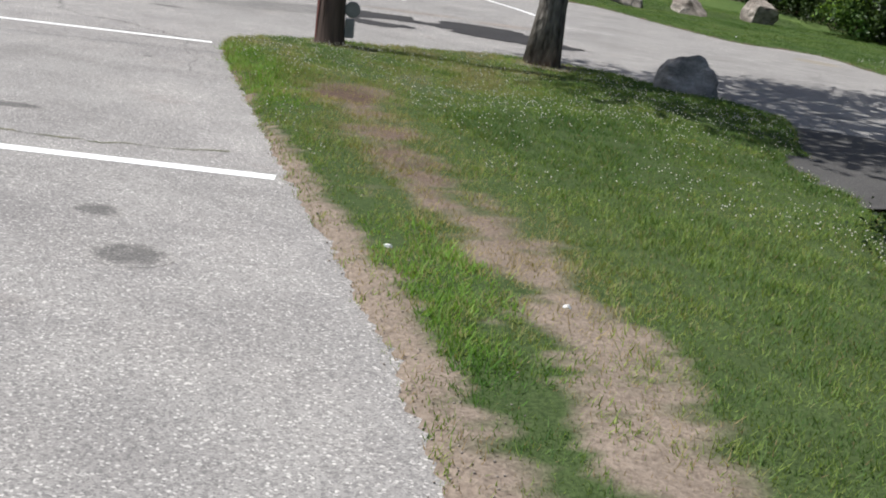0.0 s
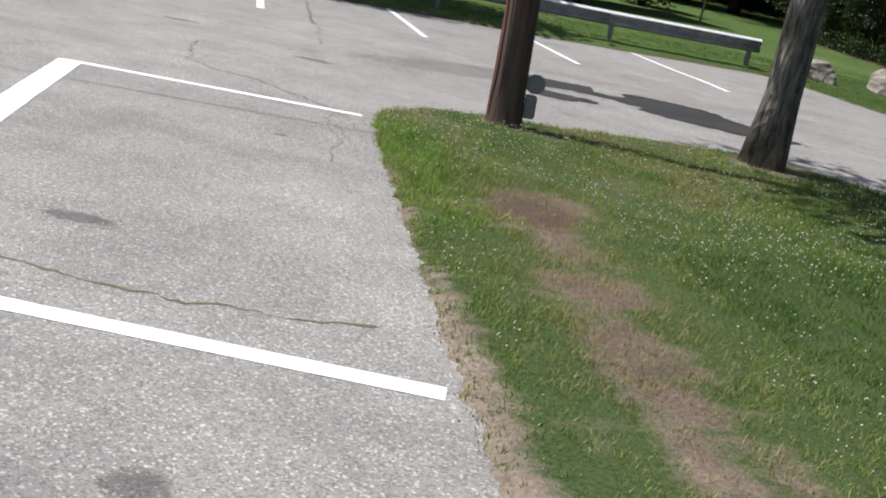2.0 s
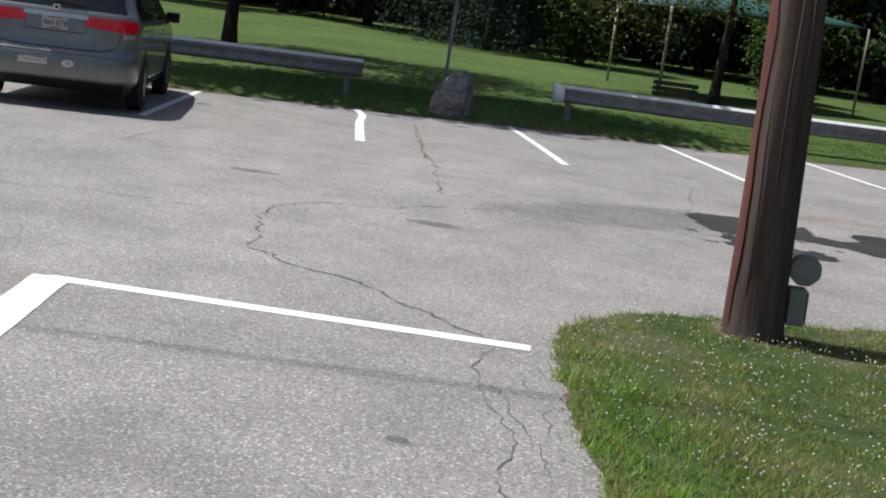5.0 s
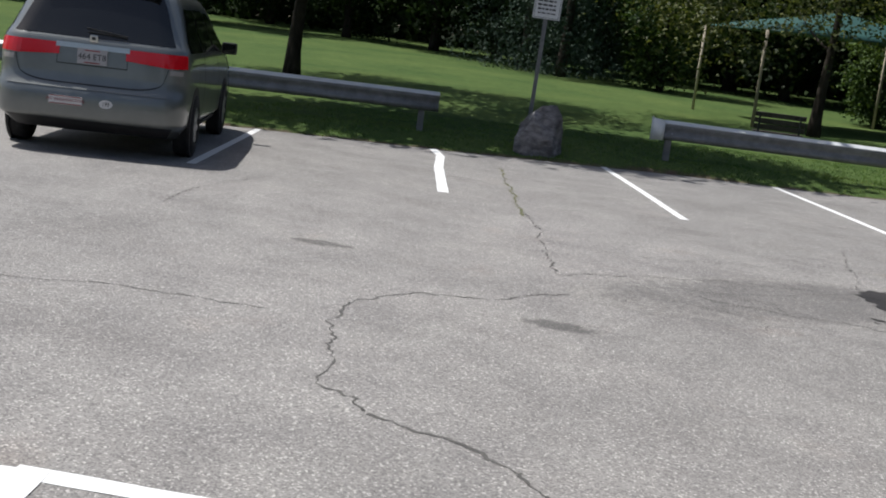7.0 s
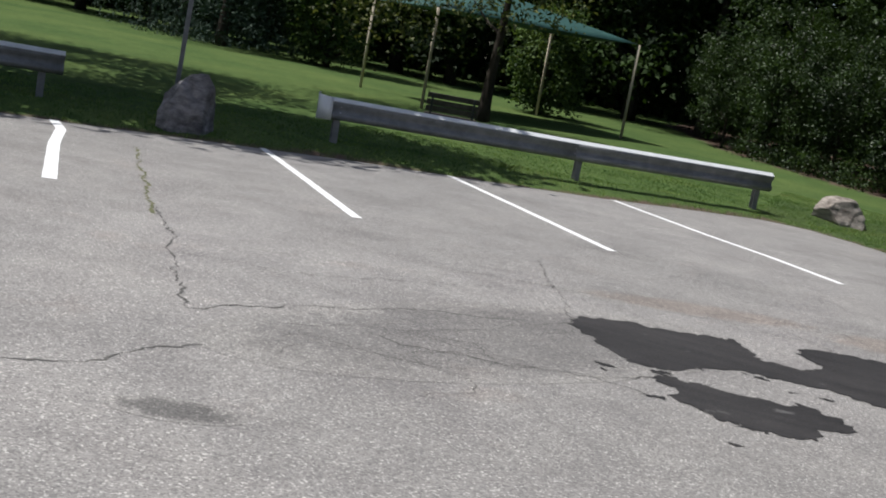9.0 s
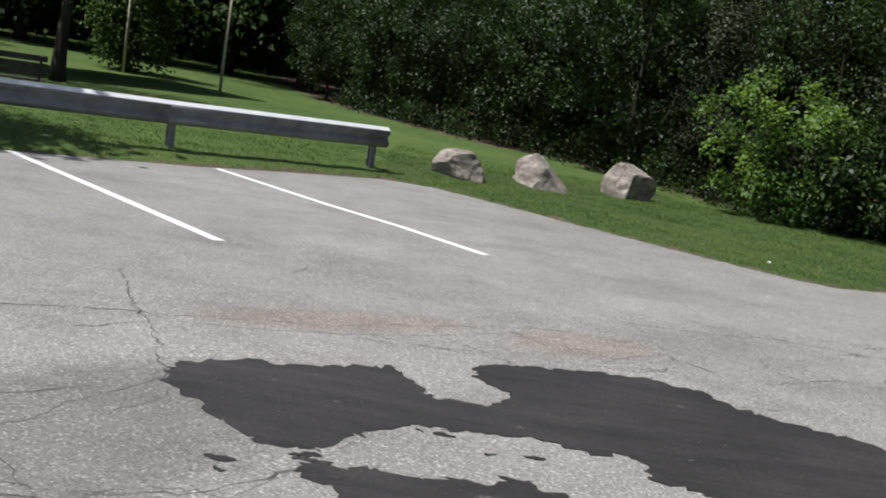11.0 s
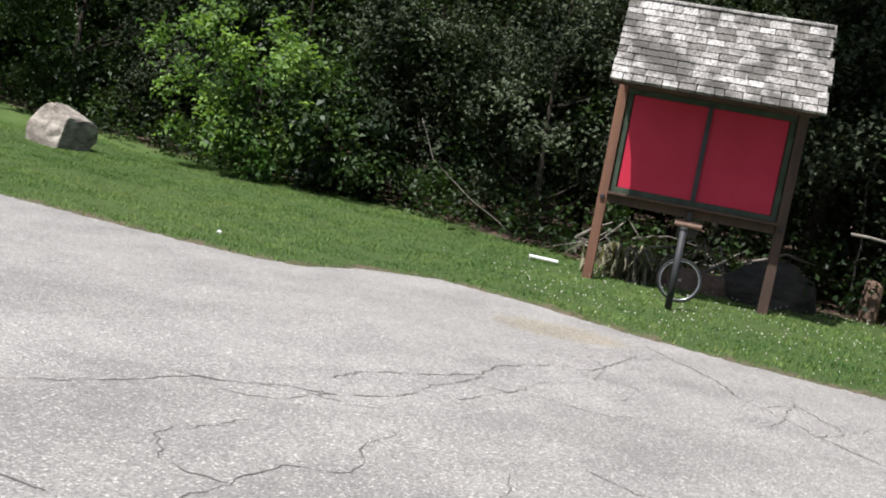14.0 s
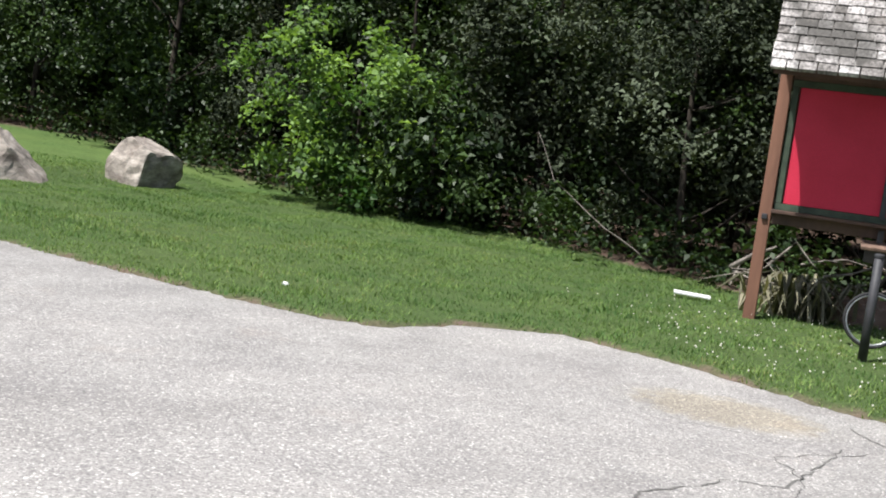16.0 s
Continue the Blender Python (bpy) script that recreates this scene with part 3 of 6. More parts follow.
def painted_line(pts, width, label="white painted parking stall line on grey asphalt", z=0.003):
    bm = bmesh.new()
    dense = []
    for a, b in zip(pts, pts[1:]):
        k = max(1, int(math.dist(a, b) / 0.12))
        dense += [(a[0] + (b[0] - a[0]) * i / k, a[1] + (b[1] - a[1]) * i / k) for i in range(k)]
    dense.append(pts[-1])
    rows = []
    for i, p in enumerate(dense):
        a, b = dense[max(i - 1, 0)], dense[min(i + 1, len(dense) - 1)]
        d = Vector((b[0] - a[0], b[1] - a[1], 0)).normalized()
        s = Vector((-d.y, d.x, 0))
        w = width / 2 * (1 + 0.10 * noise.noise(Vector((p[0] * 6, p[1] * 6, 0))))
        c = Vector((*p, z))
        rows.append((bm.verts.new(c + s * w), bm.verts.new(c - s * w)))
    for (a, b), (c, d) in zip(rows, rows[1:]):
        bm.faces.new((a, b, d, c))
    bmesh.ops.recalc_face_normals(bm, faces=bm.faces)
    if sum(f.normal.z for f in bm.faces) < 0:
        bmesh.ops.reverse_faces(bm, faces=bm.faces)
    return tagged(part("parking_line", bm, PAINT), label, "road marking", "parking stall lines", "structure")


painted_line([(-0.85, 4.92), (0.2, 5.44), (1.36, 6.03)], 0.125)
painted_line([(-4.62, 9.5), (-2.38, 10.82)], 0.11)
painted_line([(-4.62, 9.53), (-3.0, 7.5), (-0.95, 4.93)], 0.21, "wide white painted corner line on grey asphalt", 0.0045)
painted_line([(-14.67, 19.66), (-11.25, 15.57)], 0.11)
painted_line([(-12.72, 21.65), (-11.9, 20.85), (-10.88, 19.55), (-9.13, 17.48)], 0.13, "slightly bent white parking line on asphalt")
painted_line([(-10.75, 23.75), (-8.7, 21.35), (-7.03, 19.36)], 0.11)
painted_line([(-8.55, 25.65), (-6.7, 23.4), (-4.92, 21.2)], 0.11)
painted_line([(-6.4, 27.5), (-4.5, 25.1), (-3.6, 24.1), (-2.65, 22.85)], 0.11)

soft_stain("worn_tar_patch", -4.35, 16.05, 1.55, 0.62, 62, TAR_THIN, "worn grey smear of tar on asphalt", "tar patch", 0.0014)
flat_sheet("tar_patch", [(-4.24, 17.18), (-3.96, 17.46), (-3.55, 17.66), (-3.2, 17.84), (-3.03, 17.47), (-2.8, 17.36), (-2.58, 17.55), (-2.72, 17.9), (-2.65, 18.22), (-2.1, 18.46), (-1.5, 18.42), (-1.2, 18.04), (-0.75, 17.78), (-0.3, 17.42), (0.02, 17.15), (-0.2, 16.75), (-1.2, 16.45), (-1.9, 16.55), (-1.98, 16.8), (-2.4, 16.88), (-2.9, 16.86), (-3.2, 16.68), (-3.42, 16.24), (-3.8, 16.42)], 0.0038, TAR, "black irregular tar repair patch on asphalt", "tar patch", 0.10, 1)
flat_sheet("tar_patch", [(-3.38, 16.12), (-2.95, 16.2), (-2.55, 16.26), (-2.38, 16.08), (-2.55, 15.55), (-2.85, 15.45), (-3.12, 15.6)], 0.0038, TAR, "small black tar repair patch on asphalt", "tar patch", 0.13, 2)
# Dark asphalt, its tint lowered further to stand in for the tree's shade.
flat_sheet("shaded_asphalt_patch", [(3.2, 12.4), (3.6, 10.6), (4.0, 9.0), (4.6, 9.0), (5.2, 9.9), (6.0, 11.0), (7.5, 11.6), (9.5, 12.0), (9.0, 13.2), (6.5, 13.0), (4.8, 13.1)], 0.002, asphalt_material("shaded_asphalt", 0.27), "dark patched asphalt beside the creek, tinted darker for tree shade", "pavement patch", 0.06, 7)
crumb = random.Random(33)
for k in range(26):
    cx, cy = ((-3.42, 16.08), (-2.75, 16.75), (-3.0, 15.5), (-0.2, 17.3))[k % 4]
    cx, cy, r = cx + crumb.gauss(0, 0.22), cy + crumb.gauss(0, 0.13), crumb.uniform(0.015, 0.05)
    ring = [(cx + r * crumb.uniform(0.6, 1.2) * math.cos(math.tau * i / 7) * 1.5, cy + r * crumb.uniform(0.5, 1.0) * math.sin(math.tau * i / 7) * 0.7) for i in range(7)]
    flat_sheet("tar_patch", ring, 0.0046, TAR, "crumbled black tar fleck on asphalt", "tar patch", 0.05, k, 8)
for ox, oy, rx, ry in ((-4.85, 13.32, 0.30, 0.15), (-7.32, 13.72, 0.32, 0.13), (1.15, 4.69, 0.10, 0.10), (1.71, 4.24, 0.16, 0.14), (-0.89, 6.3, 0.17, 0.09), (-1.98, 9.19, 0.07, 0.055)):
    soft_stain("oil_stain", ox, oy, rx * (0.72 if oy > 8 else 0.95), ry * (0.72 if oy > 8 else 0.95), 25, OIL, "dark oil stain soaked into asphalt", "stain", 0.0015)


def crack(pts, width, material=CRACK, label="dark hairline crack across the asphalt"):
    bm = bmesh.new()
    dense = []
    for a, b in zip(pts, pts[1:]):
        k = max(1, int(math.dist(a, b) / 0.025))
        dense += [(a[0] + (b[0] - a[0]) * i / k, a[1] + (b[1] - a[1]) * i / k) for i in range(k)]
    rows = []
    for i, p in enumerate(dense):
        v = Vector((p[0], p[1], 0))
        v += noise.noise_vector(v * 3.0) * 0.07 + noise.noise_vector(v * 14.0) * 0.035 + noise.noise_vector(v * 45.0) * 0.012
        a, b = dense[max(i - 1, 0)], dense[min(i + 1, len(dense) - 1)]
        d = Vector((b[0] - a[0], b[1] - a[1], 0)).normalized()
        w = width / 6.0 * min(1.5, max(0.22, 0.8 + 1.7 * noise.noise(Vector((p[0] * 7, p[1] * 7, 3)))))
        s = Vector((-d.y, d.x, 0)) * w
        rows.append((bm.verts.new((v.x + s.x, v.y + s.y, 0.0025)), bm.verts.new((v.x - s.x, v.y - s.y, 0.0025))))
    for (a, b), (c, d) in zip(rows, rows[1:]):
        bm.faces.new((b, a, c, d))
    bmesh.ops.recalc_face_normals(bm, faces=bm.faces)
    if sum(f.normal.z for f in bm.faces) < 0:
        bmesh.ops.reverse_faces(bm, faces=bm.faces)
    return tagged(part("pavement_crack", bm, material), label, "crack", "pavement cracks", "structure")


crack([(-10.7, 20.75), (-9.3, 19.0), (-7.75, 17.1)], 0.09, CRACK_WEED, "weedy yellow-green crack in the asphalt")
crack([(-5.32, 14.21), (-5.44, 13.95), (-5.42, 13.63), (-5.64, 13.29), (-5.86, 13.15), (-5.89, 12.77), (-5.84, 12.44), (-5.57, 12.01), (-5.22, 11.68), (-4.77, 11.19), (-4.35, 11.02)], 0.045)
crack([(-4.35, 11.02), (-3.93, 11.09), (-3.56, 11.07), (-3.24, 10.88), (-2.88, 10.82), (-2.5, 10.78)], 0.055)
crack([(-5.81, 14.75), (-5.47, 15.49), (-4.95, 16.29), (-4.46, 16.6)], 0.05)
crack([(-4.95, 15.3), (-4.68, 15.22), (-4.17, 15.43), (-3.75, 15.6), (-3.45, 16.02)], 0.04)
crack([(-7.33, 16.73), (-6.6, 16.75), (-6.1, 17.0), (-5.2, 17.4)], 0.02)
crack([(-7.93, 17.36), (-7.33, 16.73), (-6.67, 15.88), (-5.81, 14.75)], 0.05)
crack([(-4.86, 3.0), (-2.66, 4.4), (-0.63, 5.55), (-0.26, 5.73), (0.24, 5.92), (0.5, 6.12), (0.82, 6.38)], 0.055, CRACK_WEED, "grassy crack across the asphalt")
crack([(-1.6, 20.25), (-0.81, 20.42), (-0.4, 20.56), (0.0, 20.52), (0.33, 20.42), (0.68, 20.49), (0.89, 20.7), (1.18, 20.89), (1.47, 21.04)], 0.035)
crack([(0.34, 20.77), (0.57, 20.92), (0.91, 20.99), (1.43, 21.09), (1.71, 21.35), (2.15, 21.52), (2.44, 21.49), (2.73, 21.77), (3.22, 22.1)], 0.04)
crack([(-0.44, 20.52), (-0.28, 20.29), (-0.08, 20.25), (0.1, 20.35), (0.34, 20.46)], 0.025)
crack([(0.97, 20.5), (1.31, 20.63), (1.52, 20.85), (1.87, 21.06)], 0.022)
crack([(4.06, 21.31), (3.45, 20.71), (2.92, 20.29)], 0.022)
crack([(3.63, 22.5), (3.47, 21.5), (3.33, 20.83), (3.27, 20.33), (3.31, 19.6), (3.21, 19.0)], 0.035)
crack([(3.33, 20.83), (3.7, 20.9), (3.55, 20.3), (3.1, 20.2)], 0.025)
crack([(-0.9, 18.9), (-0.64, 19.08), (-0.33, 19.3), (-0.03, 19.3), (0.12, 19.62), (0.37, 19.86)], 0.03)
# Not a crack: a dark line painted in for an overhead wire's shadow.
crack([(-5.6, 17.8), (-4.68, 18.2), (-4.2, 18.4), (-3.7, 18.6), (-2.6, 19.4), (-2.0, 19.6)], 0.03)
crack([(-5.3, 15.0), (-4.6, 15.9), (-4.2, 17.1), (-4.7, 18.2), (-5.2, 19.4)], 0.03)
crack([(-2.6, 19.4), (-2.3, 19.0), (-1.9, 18.9), (-1.5, 19.3), (-1.2, 19.0)], 0.025)
crack([(-8.6, 9.0), (-7.6, 10.4), (-6.8, 11.4), (-5.9, 11.9)], 0.03)
crack([(-9.2, 13.6), (-9.9, 14.6), (-10.4, 16.0)], 0.03)
crack([(-6.7, 16.0), (-5.9, 16.4), (-4.6, 18.0)], 0.02)

crack([(-2.15, 10.1), (-1.85, 9.85), (-1.62, 9.62), (-1.3, 9.3)], 0.016)
crack([(-2.2, 10.4), (-2.0, 10.25), (-1.8, 10.0), (-1.6, 9.75)], 0.014)
crack([(-2.51, 10.76), (-2.37, 10.27), (-2.1, 9.94), (-1.88, 9.77), (-1.68, 9.53), (-1.51, 9.21), (-1.15, 8.8)], 0.020)


def crack_net(cx, cy, spread, count, seed):
    """A patch of short forking hairline cracks."""
    rnd = random.Random(seed)
    for _ in range(count):
        x, y = cx + rnd.gauss(0, spread), cy + rnd.gauss(0, spread)
        w = rnd.uniform(0, math.tau)
        pts = [(x, y)]
        for _ in range(rnd.randint(3, 6)):
            w += rnd.gauss(0, 0.6)
            step = rnd.uniform(0.15, 0.4)
            x, y = x + step * math.cos(w), y + step * math.sin(w)
            pts.append((x, y))
        crack(pts, 0.018)


crack_net(-1.9, 19.2, 0.5, 9, 3)
crack_net(0.4, 19.9, 0.7, 4, 4)
crack_net(-4.6, 15.4, 0.5, 7, 5)
crack_net(-3.0, 20.0, 0.8, 5, 6)
crack_net(2.6, 20.6, 0.5, 3, 9)
RUST = asphalt_material("rust_stain", 0.95, (1.0, 0.92, 0.875), True)
TAN_STAIN = asphalt_material("tan_stain", 0.98, (1.0, 0.94, 0.82), True)
soft_stain("rust_stain", -2.05, 19.2, 0.55, 0.32, 30, RUST, "reddish rusty stain on the asphalt", "stain", 0.0014)
soft_stain("rust_stain", -3.6, 18.8, 0.9, 0.25, 30, RUST, "reddish rusty stain on the asphalt", "stain", 0.0017)
soft_stain("tan_stain", 2.95, 22.8, 0.5, 0.35, -40, TAN_STAIN, "faint tan stain on the asphalt edge", "stain", 0.0014)

# ---- creek ----
bm = bmesh.new()
f = bm.faces.new([bm.verts.new((x, y, -0.52)) for x, y in ((4.2, 5.0), (12, 1.0), (30, -4), (30, 1), (12, 5.5), (7.2, 7.2), (6.4, 9.5), (5.5, 9.4), (4.6, 8.2))])
tagged(part("water", bm, WATER), "shallow brown creek water below the lawn bank", "creek", kind="structure")


def stone(name, m, size, material, label, category, seed, cuts=9, group="", faces=()):
    """An uneven rounded block with broken flats."""
    rnd = random.Random(seed)
    bm = bmesh.new()
    bmesh.ops.create_icosphere(bm, subdivisions=4, radius=1.0)
    planes = [(Vector((rnd.gauss(0, 1), rnd.gauss(0, 1), rnd.gauss(0.35, 0.6))).normalized(), rnd.uniform(0.62, 0.86)) for _ in range(cuts + 1)]
    planes += [(Vector(n).normalized(), d) for n, d in faces]
    for v in bm.verts:
        p = v.co.copy()
        if p.z < 0 and math.hypot(p.x, p.y) > 0.05:
            h = math.hypot(p.x, p.y)
            p = Vector((p.x / h, p.y / h, max(p.z, -0.4)))
        for nrm, d in planes:
            over = p.dot(nrm) - d
            if over > 0:
                p -= nrm * over
        p *= 1 + 0.13 * noise.noise(p * 1.7 + Vector((seed, 0, 0))) + 0.07 * noise.noise(p * 4.5 + Vector((0, seed, 0))) + 0.03 * noise.noise(p * 12.0)
        v.co = Vector((p.x * size[0], p.y * size[1], max(p.z, -0.4) * size[2] * 1.1 + size[2] * 0.3))
    ob = part(name, bm, material, smooth=False)
    ob.matrix_basis = m
    return tagged(ob, label, category, group)


def ground_z(x, y):
    return float(lay_of_land(np.array([float(x)]), np.array([float(y)]))[0][0])


def on_ground(x, y, rz=0.0, dz=0.0, rx=0.0, ry=0.0):
    return pose(x, y, ground_z(x, y) + dz, rx, ry, rz)


stone("boulder", on_ground(2.24, 13.82, 20, -0.05), (0.40, 0.34, 0.37), ROCK_GREY, "rounded grey boulder at the edge of the lawn", "boulder", 3)
stone("boulder", on_ground(-3.2, 31.78, 0, -0.06), (0.56, 0.42, 0.37), ROCK_TAN, "low domed tan boulder on the grass", "boulder", 12, 2, "boulders in a row", (((0.55, -0.75, 0.30), 0.62), ((-0.55, -0.2, 0.75), 0.80), ((0.25, -0.55, 0.8), 0.82)))
stone("boulder", on_ground(-1.55, 32.9, 0, -0.05), (0.56, 0.42, 0.49), ROCK_TAN, "pale wedge-shaped boulder on the grass", "boulder", 25, 2, "boulders in a row", (((0.72, -0.15, 0.68), 0.46), ((-0.45, -0.75, 0.45), 0.66), ((0.15, -0.95, 0.25), 0.70)))
stone("boulder", on_ground(0.3, 34.05, 0, -0.05), (0.60, 0.50, 0.58), ROCK_TAN, "large blocky tan boulder on the grass", "boulder", 31, 2, "boulders in a row", (((0.70, -0.70, -0.05), 0.50), ((-0.78, -0.55, 0.28), 0.70), ((0.34, -0.10, 0.93), 0.66)))
stone("boulder", on_ground(-11.80, 23.25, 0, -0.06, 0, 14), (0.42, 0.40, 0.60), ROCK_SIGN, "dark grey angular boulder at foot of sign", "boulder", 47, 5, "", (((0.55, -0.75, 0.35), 0.74), ((-0.55, -0.55, 0.60), 0.84)))
for x, y, z, s, rz, k in ((5.42, 9.85, -0.07, (0.52, 0.36, 0.09), 40, 51), (5.35, 9.5, -0.2, (0.46, 0.34, 0.10), 32, 60), (6.35, 10.35, -0.08, (0.85, 0.50, 0.17), 20, 52), (5.38, 9.0, -0.24, (0.40, 0.24, 0.22), -30, 53), (5.95, 9.3, -0.55, (0.36, 0.28, 0.15), 40, 54),
                          (6.5, 9.6, -0.5, (0.5, 0.36, 0.22), 10, 55), (5.9, 8.2, -0.62, (0.26, 0.2, 0.2), 0, 56), (6.25, 7.6, -0.62, (0.34, 0.3, 0.3), 60, 57), (5.35, 8.35, -0.62, (0.14, 0.1, 0.1), 0, 58), (5.2, 7.4, -0.62, (0.12, 0.1, 0.1), 30, 59)):
    stone("creek_stone", pose(x, y, z, 0, 0, rz), s, ROCK_TAN if k in (51, 52, 53, 57) else ROCK_GREY, "flat weathered stone lining the creek bank", "stone", k, 10, "creek stones")


# ---- utility pole ----
def utility_pole(m):
    thing = root("utility_pole", m, "old brown wooden utility pole with grey meter box", "utility pole")
    bm = bmesh.new()
    zs = [-0.05, 0.02, 0.12, 0.4, 0.8, 1.3, 2.0, 3.0, 4.5, 6.5, 9.0, 12.0]
    tube(bm, [(0.010 * math.sin(z * 1.3), 0, z) for z in zs], [0.200, 0.188, 0.174, 0.163, 0.157, 0.153, 0.148, 0.142, 0.136, 0.128, 0.118, 0.105], 28, True, 0.03, 2)
    part("shaft", bm, POLE_WOOD, thing, smooth=True)
    bm = bmesh.new()                                   # stained strip down one side
    side = []
    for z in [0.15 * k for k in range(28)]:
        r = 0.181 - 0.012 * min(z, 1.5) - 0.003 * z
        row = []
        for a in (-148, -161, -174, -187, -200):
            w = radians(a + 9 * noise.noise(Vector((a * 0.03, z * 2.5, 0))))
            row.append(bm.verts.new((0.010 * math.sin(z * 1.3) + r * math.cos(w), r * math.sin(w), z)))
        side.append(row)
    for a, b in zip(side, side[1:]):
        for k in range(4):
            bm.faces.new((a[k + 1], a[k], b[k], b[k + 1]))
    part("stained_strip", bm, POLE_RED, thing, "red-brown stained strip", True)
    bm = bmesh.new()                                   # split grain ridge
    for k in range(3):
        w = radians(-122 + 27 * k + 5 * (k == 1))
        tube(bm, [(0.166 * math.cos(w + 0.05 * math.sin(3 * z + k)), 0.166 * math.sin(w + 0.05 * math.sin(3 * z + k)), z) for z in (0.25 + 0.4 * k, 0.7 + 0.3 * k, 1.2 + 0.3 * k, 1.7 + 0.4 * k)], [0.002, 0.006, 0.006, 0.002], 5)
    part("split_grain", bm, POLE_WOOD, thing, smooth=True)
    bx = part("junction_box", boxed((0.10, 0.13, 0.22), (0.225, 0, 0.21), None, 0.012), BOX_GREY, thing)
    part("hinge_lid", boxed((0.008, 0.12, 0.19), (0.281, 0, 0.21), None, 0.003), BOX_GREY, bx)
    bm = bmesh.new()
    bmesh.ops.create_cone(bm, cap_ends=True, segments=8, radius1=0.098, radius2=0.098, depth=0.07, matrix=Matrix.Translation((0.25, 0, 0.43)) @ Matrix.Rotation(radians(90), 4, "X") @ Matrix.Rotation(radians(22.5), 4, "Z"))
    bmesh.ops.bevel(bm, geom=bm.edges[:], offset=0.008, segments=2, affect="EDGES")
    part("meter_housing", bm, BOX_GREY, thing, "grey octagonal meter housing")
    bm = bmesh.new()
    tube(bm, [(0.19, 0, 0.42), (0.215, 0, 0.42)], [0.03, 0.03], 10)
    part("bracket", bm, IRON, thing)
    part("insulator", tube(bmesh.new(), [(0.11, 0, 11.66), (0.16, 0, 11.70), (0.16, 0, 11.82)], [0.03, 0.045, 0.03], 10), IRON, thing)
    # service cable to the next pole of the line, far outside the view
    inv = thing.matrix_basis.inverted()
    far, near = Vector((-24.1, -3.0, 10.4)), thing.matrix_basis @ Vector((0.16, 0, 11.80))
    span = [inv @ (near.lerp(far, k / 12) - Vector((0, 0, 1.1 * (k / 12) * (1 - k / 12)))) for k in range(13)]
    part("overhead_cable", tube(bmesh.new(), span, [0.014] * 13, 8), BLACK_TRIM, thing, "black overhead cable")
    return thing


utility_pole(pose(-1.74, 12.30, 0.02, 0, -2.2, 28))


# ---- guardrails ----
def guardrail(posts, over_a, over_b, terminal, label):
    a, b = Vector(posts[0]), Vector(posts[-1])
    d = (b - a).normalized()
    ang = math.degrees(math.atan2(d.y, d.x))
    base = root("guardrail", pose(a.x, a.y, 0, 0, 0, ang), label, "guardrail", "guardrails")
    inv = base.matrix_basis.inverted()
    L = (b - a).length
    tops = []
    for p in posts:
        q = inv @ Vector((p[0], p[1], 0))
        z0 = ground_z(p[0], p[1])
        tops.append((q.x, z0 + 0.68))
        bm = bmesh.new()
        for w in (-0.045, 0.045):
            box(bm, (0.10, 0.008, 0.86), (q.x, 0.06 + w, z0 + 0.23), None, 0.002)
        box(bm, (0.008, 0.09, 0.86), (q.x, 0.06, z0 + 0.23), None, 0.001)
        part("post", bm, GALV, base)
    prof = [(0.0, 0.16), (-0.03, 0.155), (-0.075, 0.115), (-0.08, 0.075), (-0.035, 0.03), (-0.03, 0.0), (-0.035, -0.03), (-0.08, -0.075), (-0.075, -0.115), (-0.03, -0.155), (0.0, -0.16)]
    xs = [-over_a] + [t[0] for t in tops[1:-1]] + [L + over_b]

    def top(x):
        return np.interp(x, [t[0] for t in tops], [t[1] for t in tops]) - 0.16
    for i, (x0, x1) in enumerate(zip(xs, xs[1:])):
        bm = bmesh.new()
        rows = []
        for x in np.linspace(x0 - (0.12 if i else 0), x1, 6):
            z, o = top(x), (0.006 if i else 0)
            front = [bm.verts.new((x, y - o, z + h)) for y, h in prof]
            back = [bm.verts.new((x, y + 0.006 - o, z + h * 0.985)) for y, h in prof[::-1]]
            rows.append(front + back)
        for r0, r1 in zip(rows, rows[1:]):
            for k in range(len(r0)):
                bm.faces.new((r0[k], r1[k], r1[(k + 1) % len(r0)], r0[(k + 1) % len(r0)]))
        bm.faces.new(rows[0]), bm.faces.new(rows[-1][::-1])
        bmesh.ops.recalc_face_normals(bm, faces=bm.faces)
        beam = part("rail_beam", bm, GALV, base, smooth=True)
        # sloped near-white strip, so the sunlit edge is put into its colour
        part("sunlit_lip", boxed((x1 - x0, 0.098, 0.014), ((x0 + x1) / 2, -0.040, (top(x0) + top(x1)) / 2 + 0.148), Matrix.Rotation(-math.atan2(top(x1) - top(x0), x1 - x0), 4, "Y") @ Matrix.Rotation(radians(34), 4, "X"), 0.003), GALV_LIGHT, beam, "sloped upper edge coloured bright for caught sun")
        for bx in (x0 + 0.14, x1 - 0.14):
            for h in (-0.05, 0.05):
                bm = bmesh.new()
                bmesh.ops.create_uvsphere(bm, u_segments=8, v_segments=5, radius=0.014, matrix=Matrix.Translation((bx, -0.04, top(bx) + h)))
                part("bolt", bm, GALV_LIGHT, beam)
    if terminal:
        bm = bmesh.new()
        rows = []
        for k in range(9):
            u = k / 8
            x = -over_a - 0.20 * math.sin(u * 2.2)
            y = -0.03 + 0.16 * (1 - math.cos(u * 2.2))
            h = 0.172 + 0.02 * u
            rows.append([bm.verts.new((x, y - 0.03, top(0) - h)), bm.verts.new((x, y - 0.05, top(0))), bm.verts.new((x, y - 0.03, top(0) + h + 0.03 * u))])
        for r0, r1 in zip(rows, rows[1:]):
            for k in range(2):
                bm.faces.new((r0[k], r0[k + 1], r1[k + 1], r1[k]))
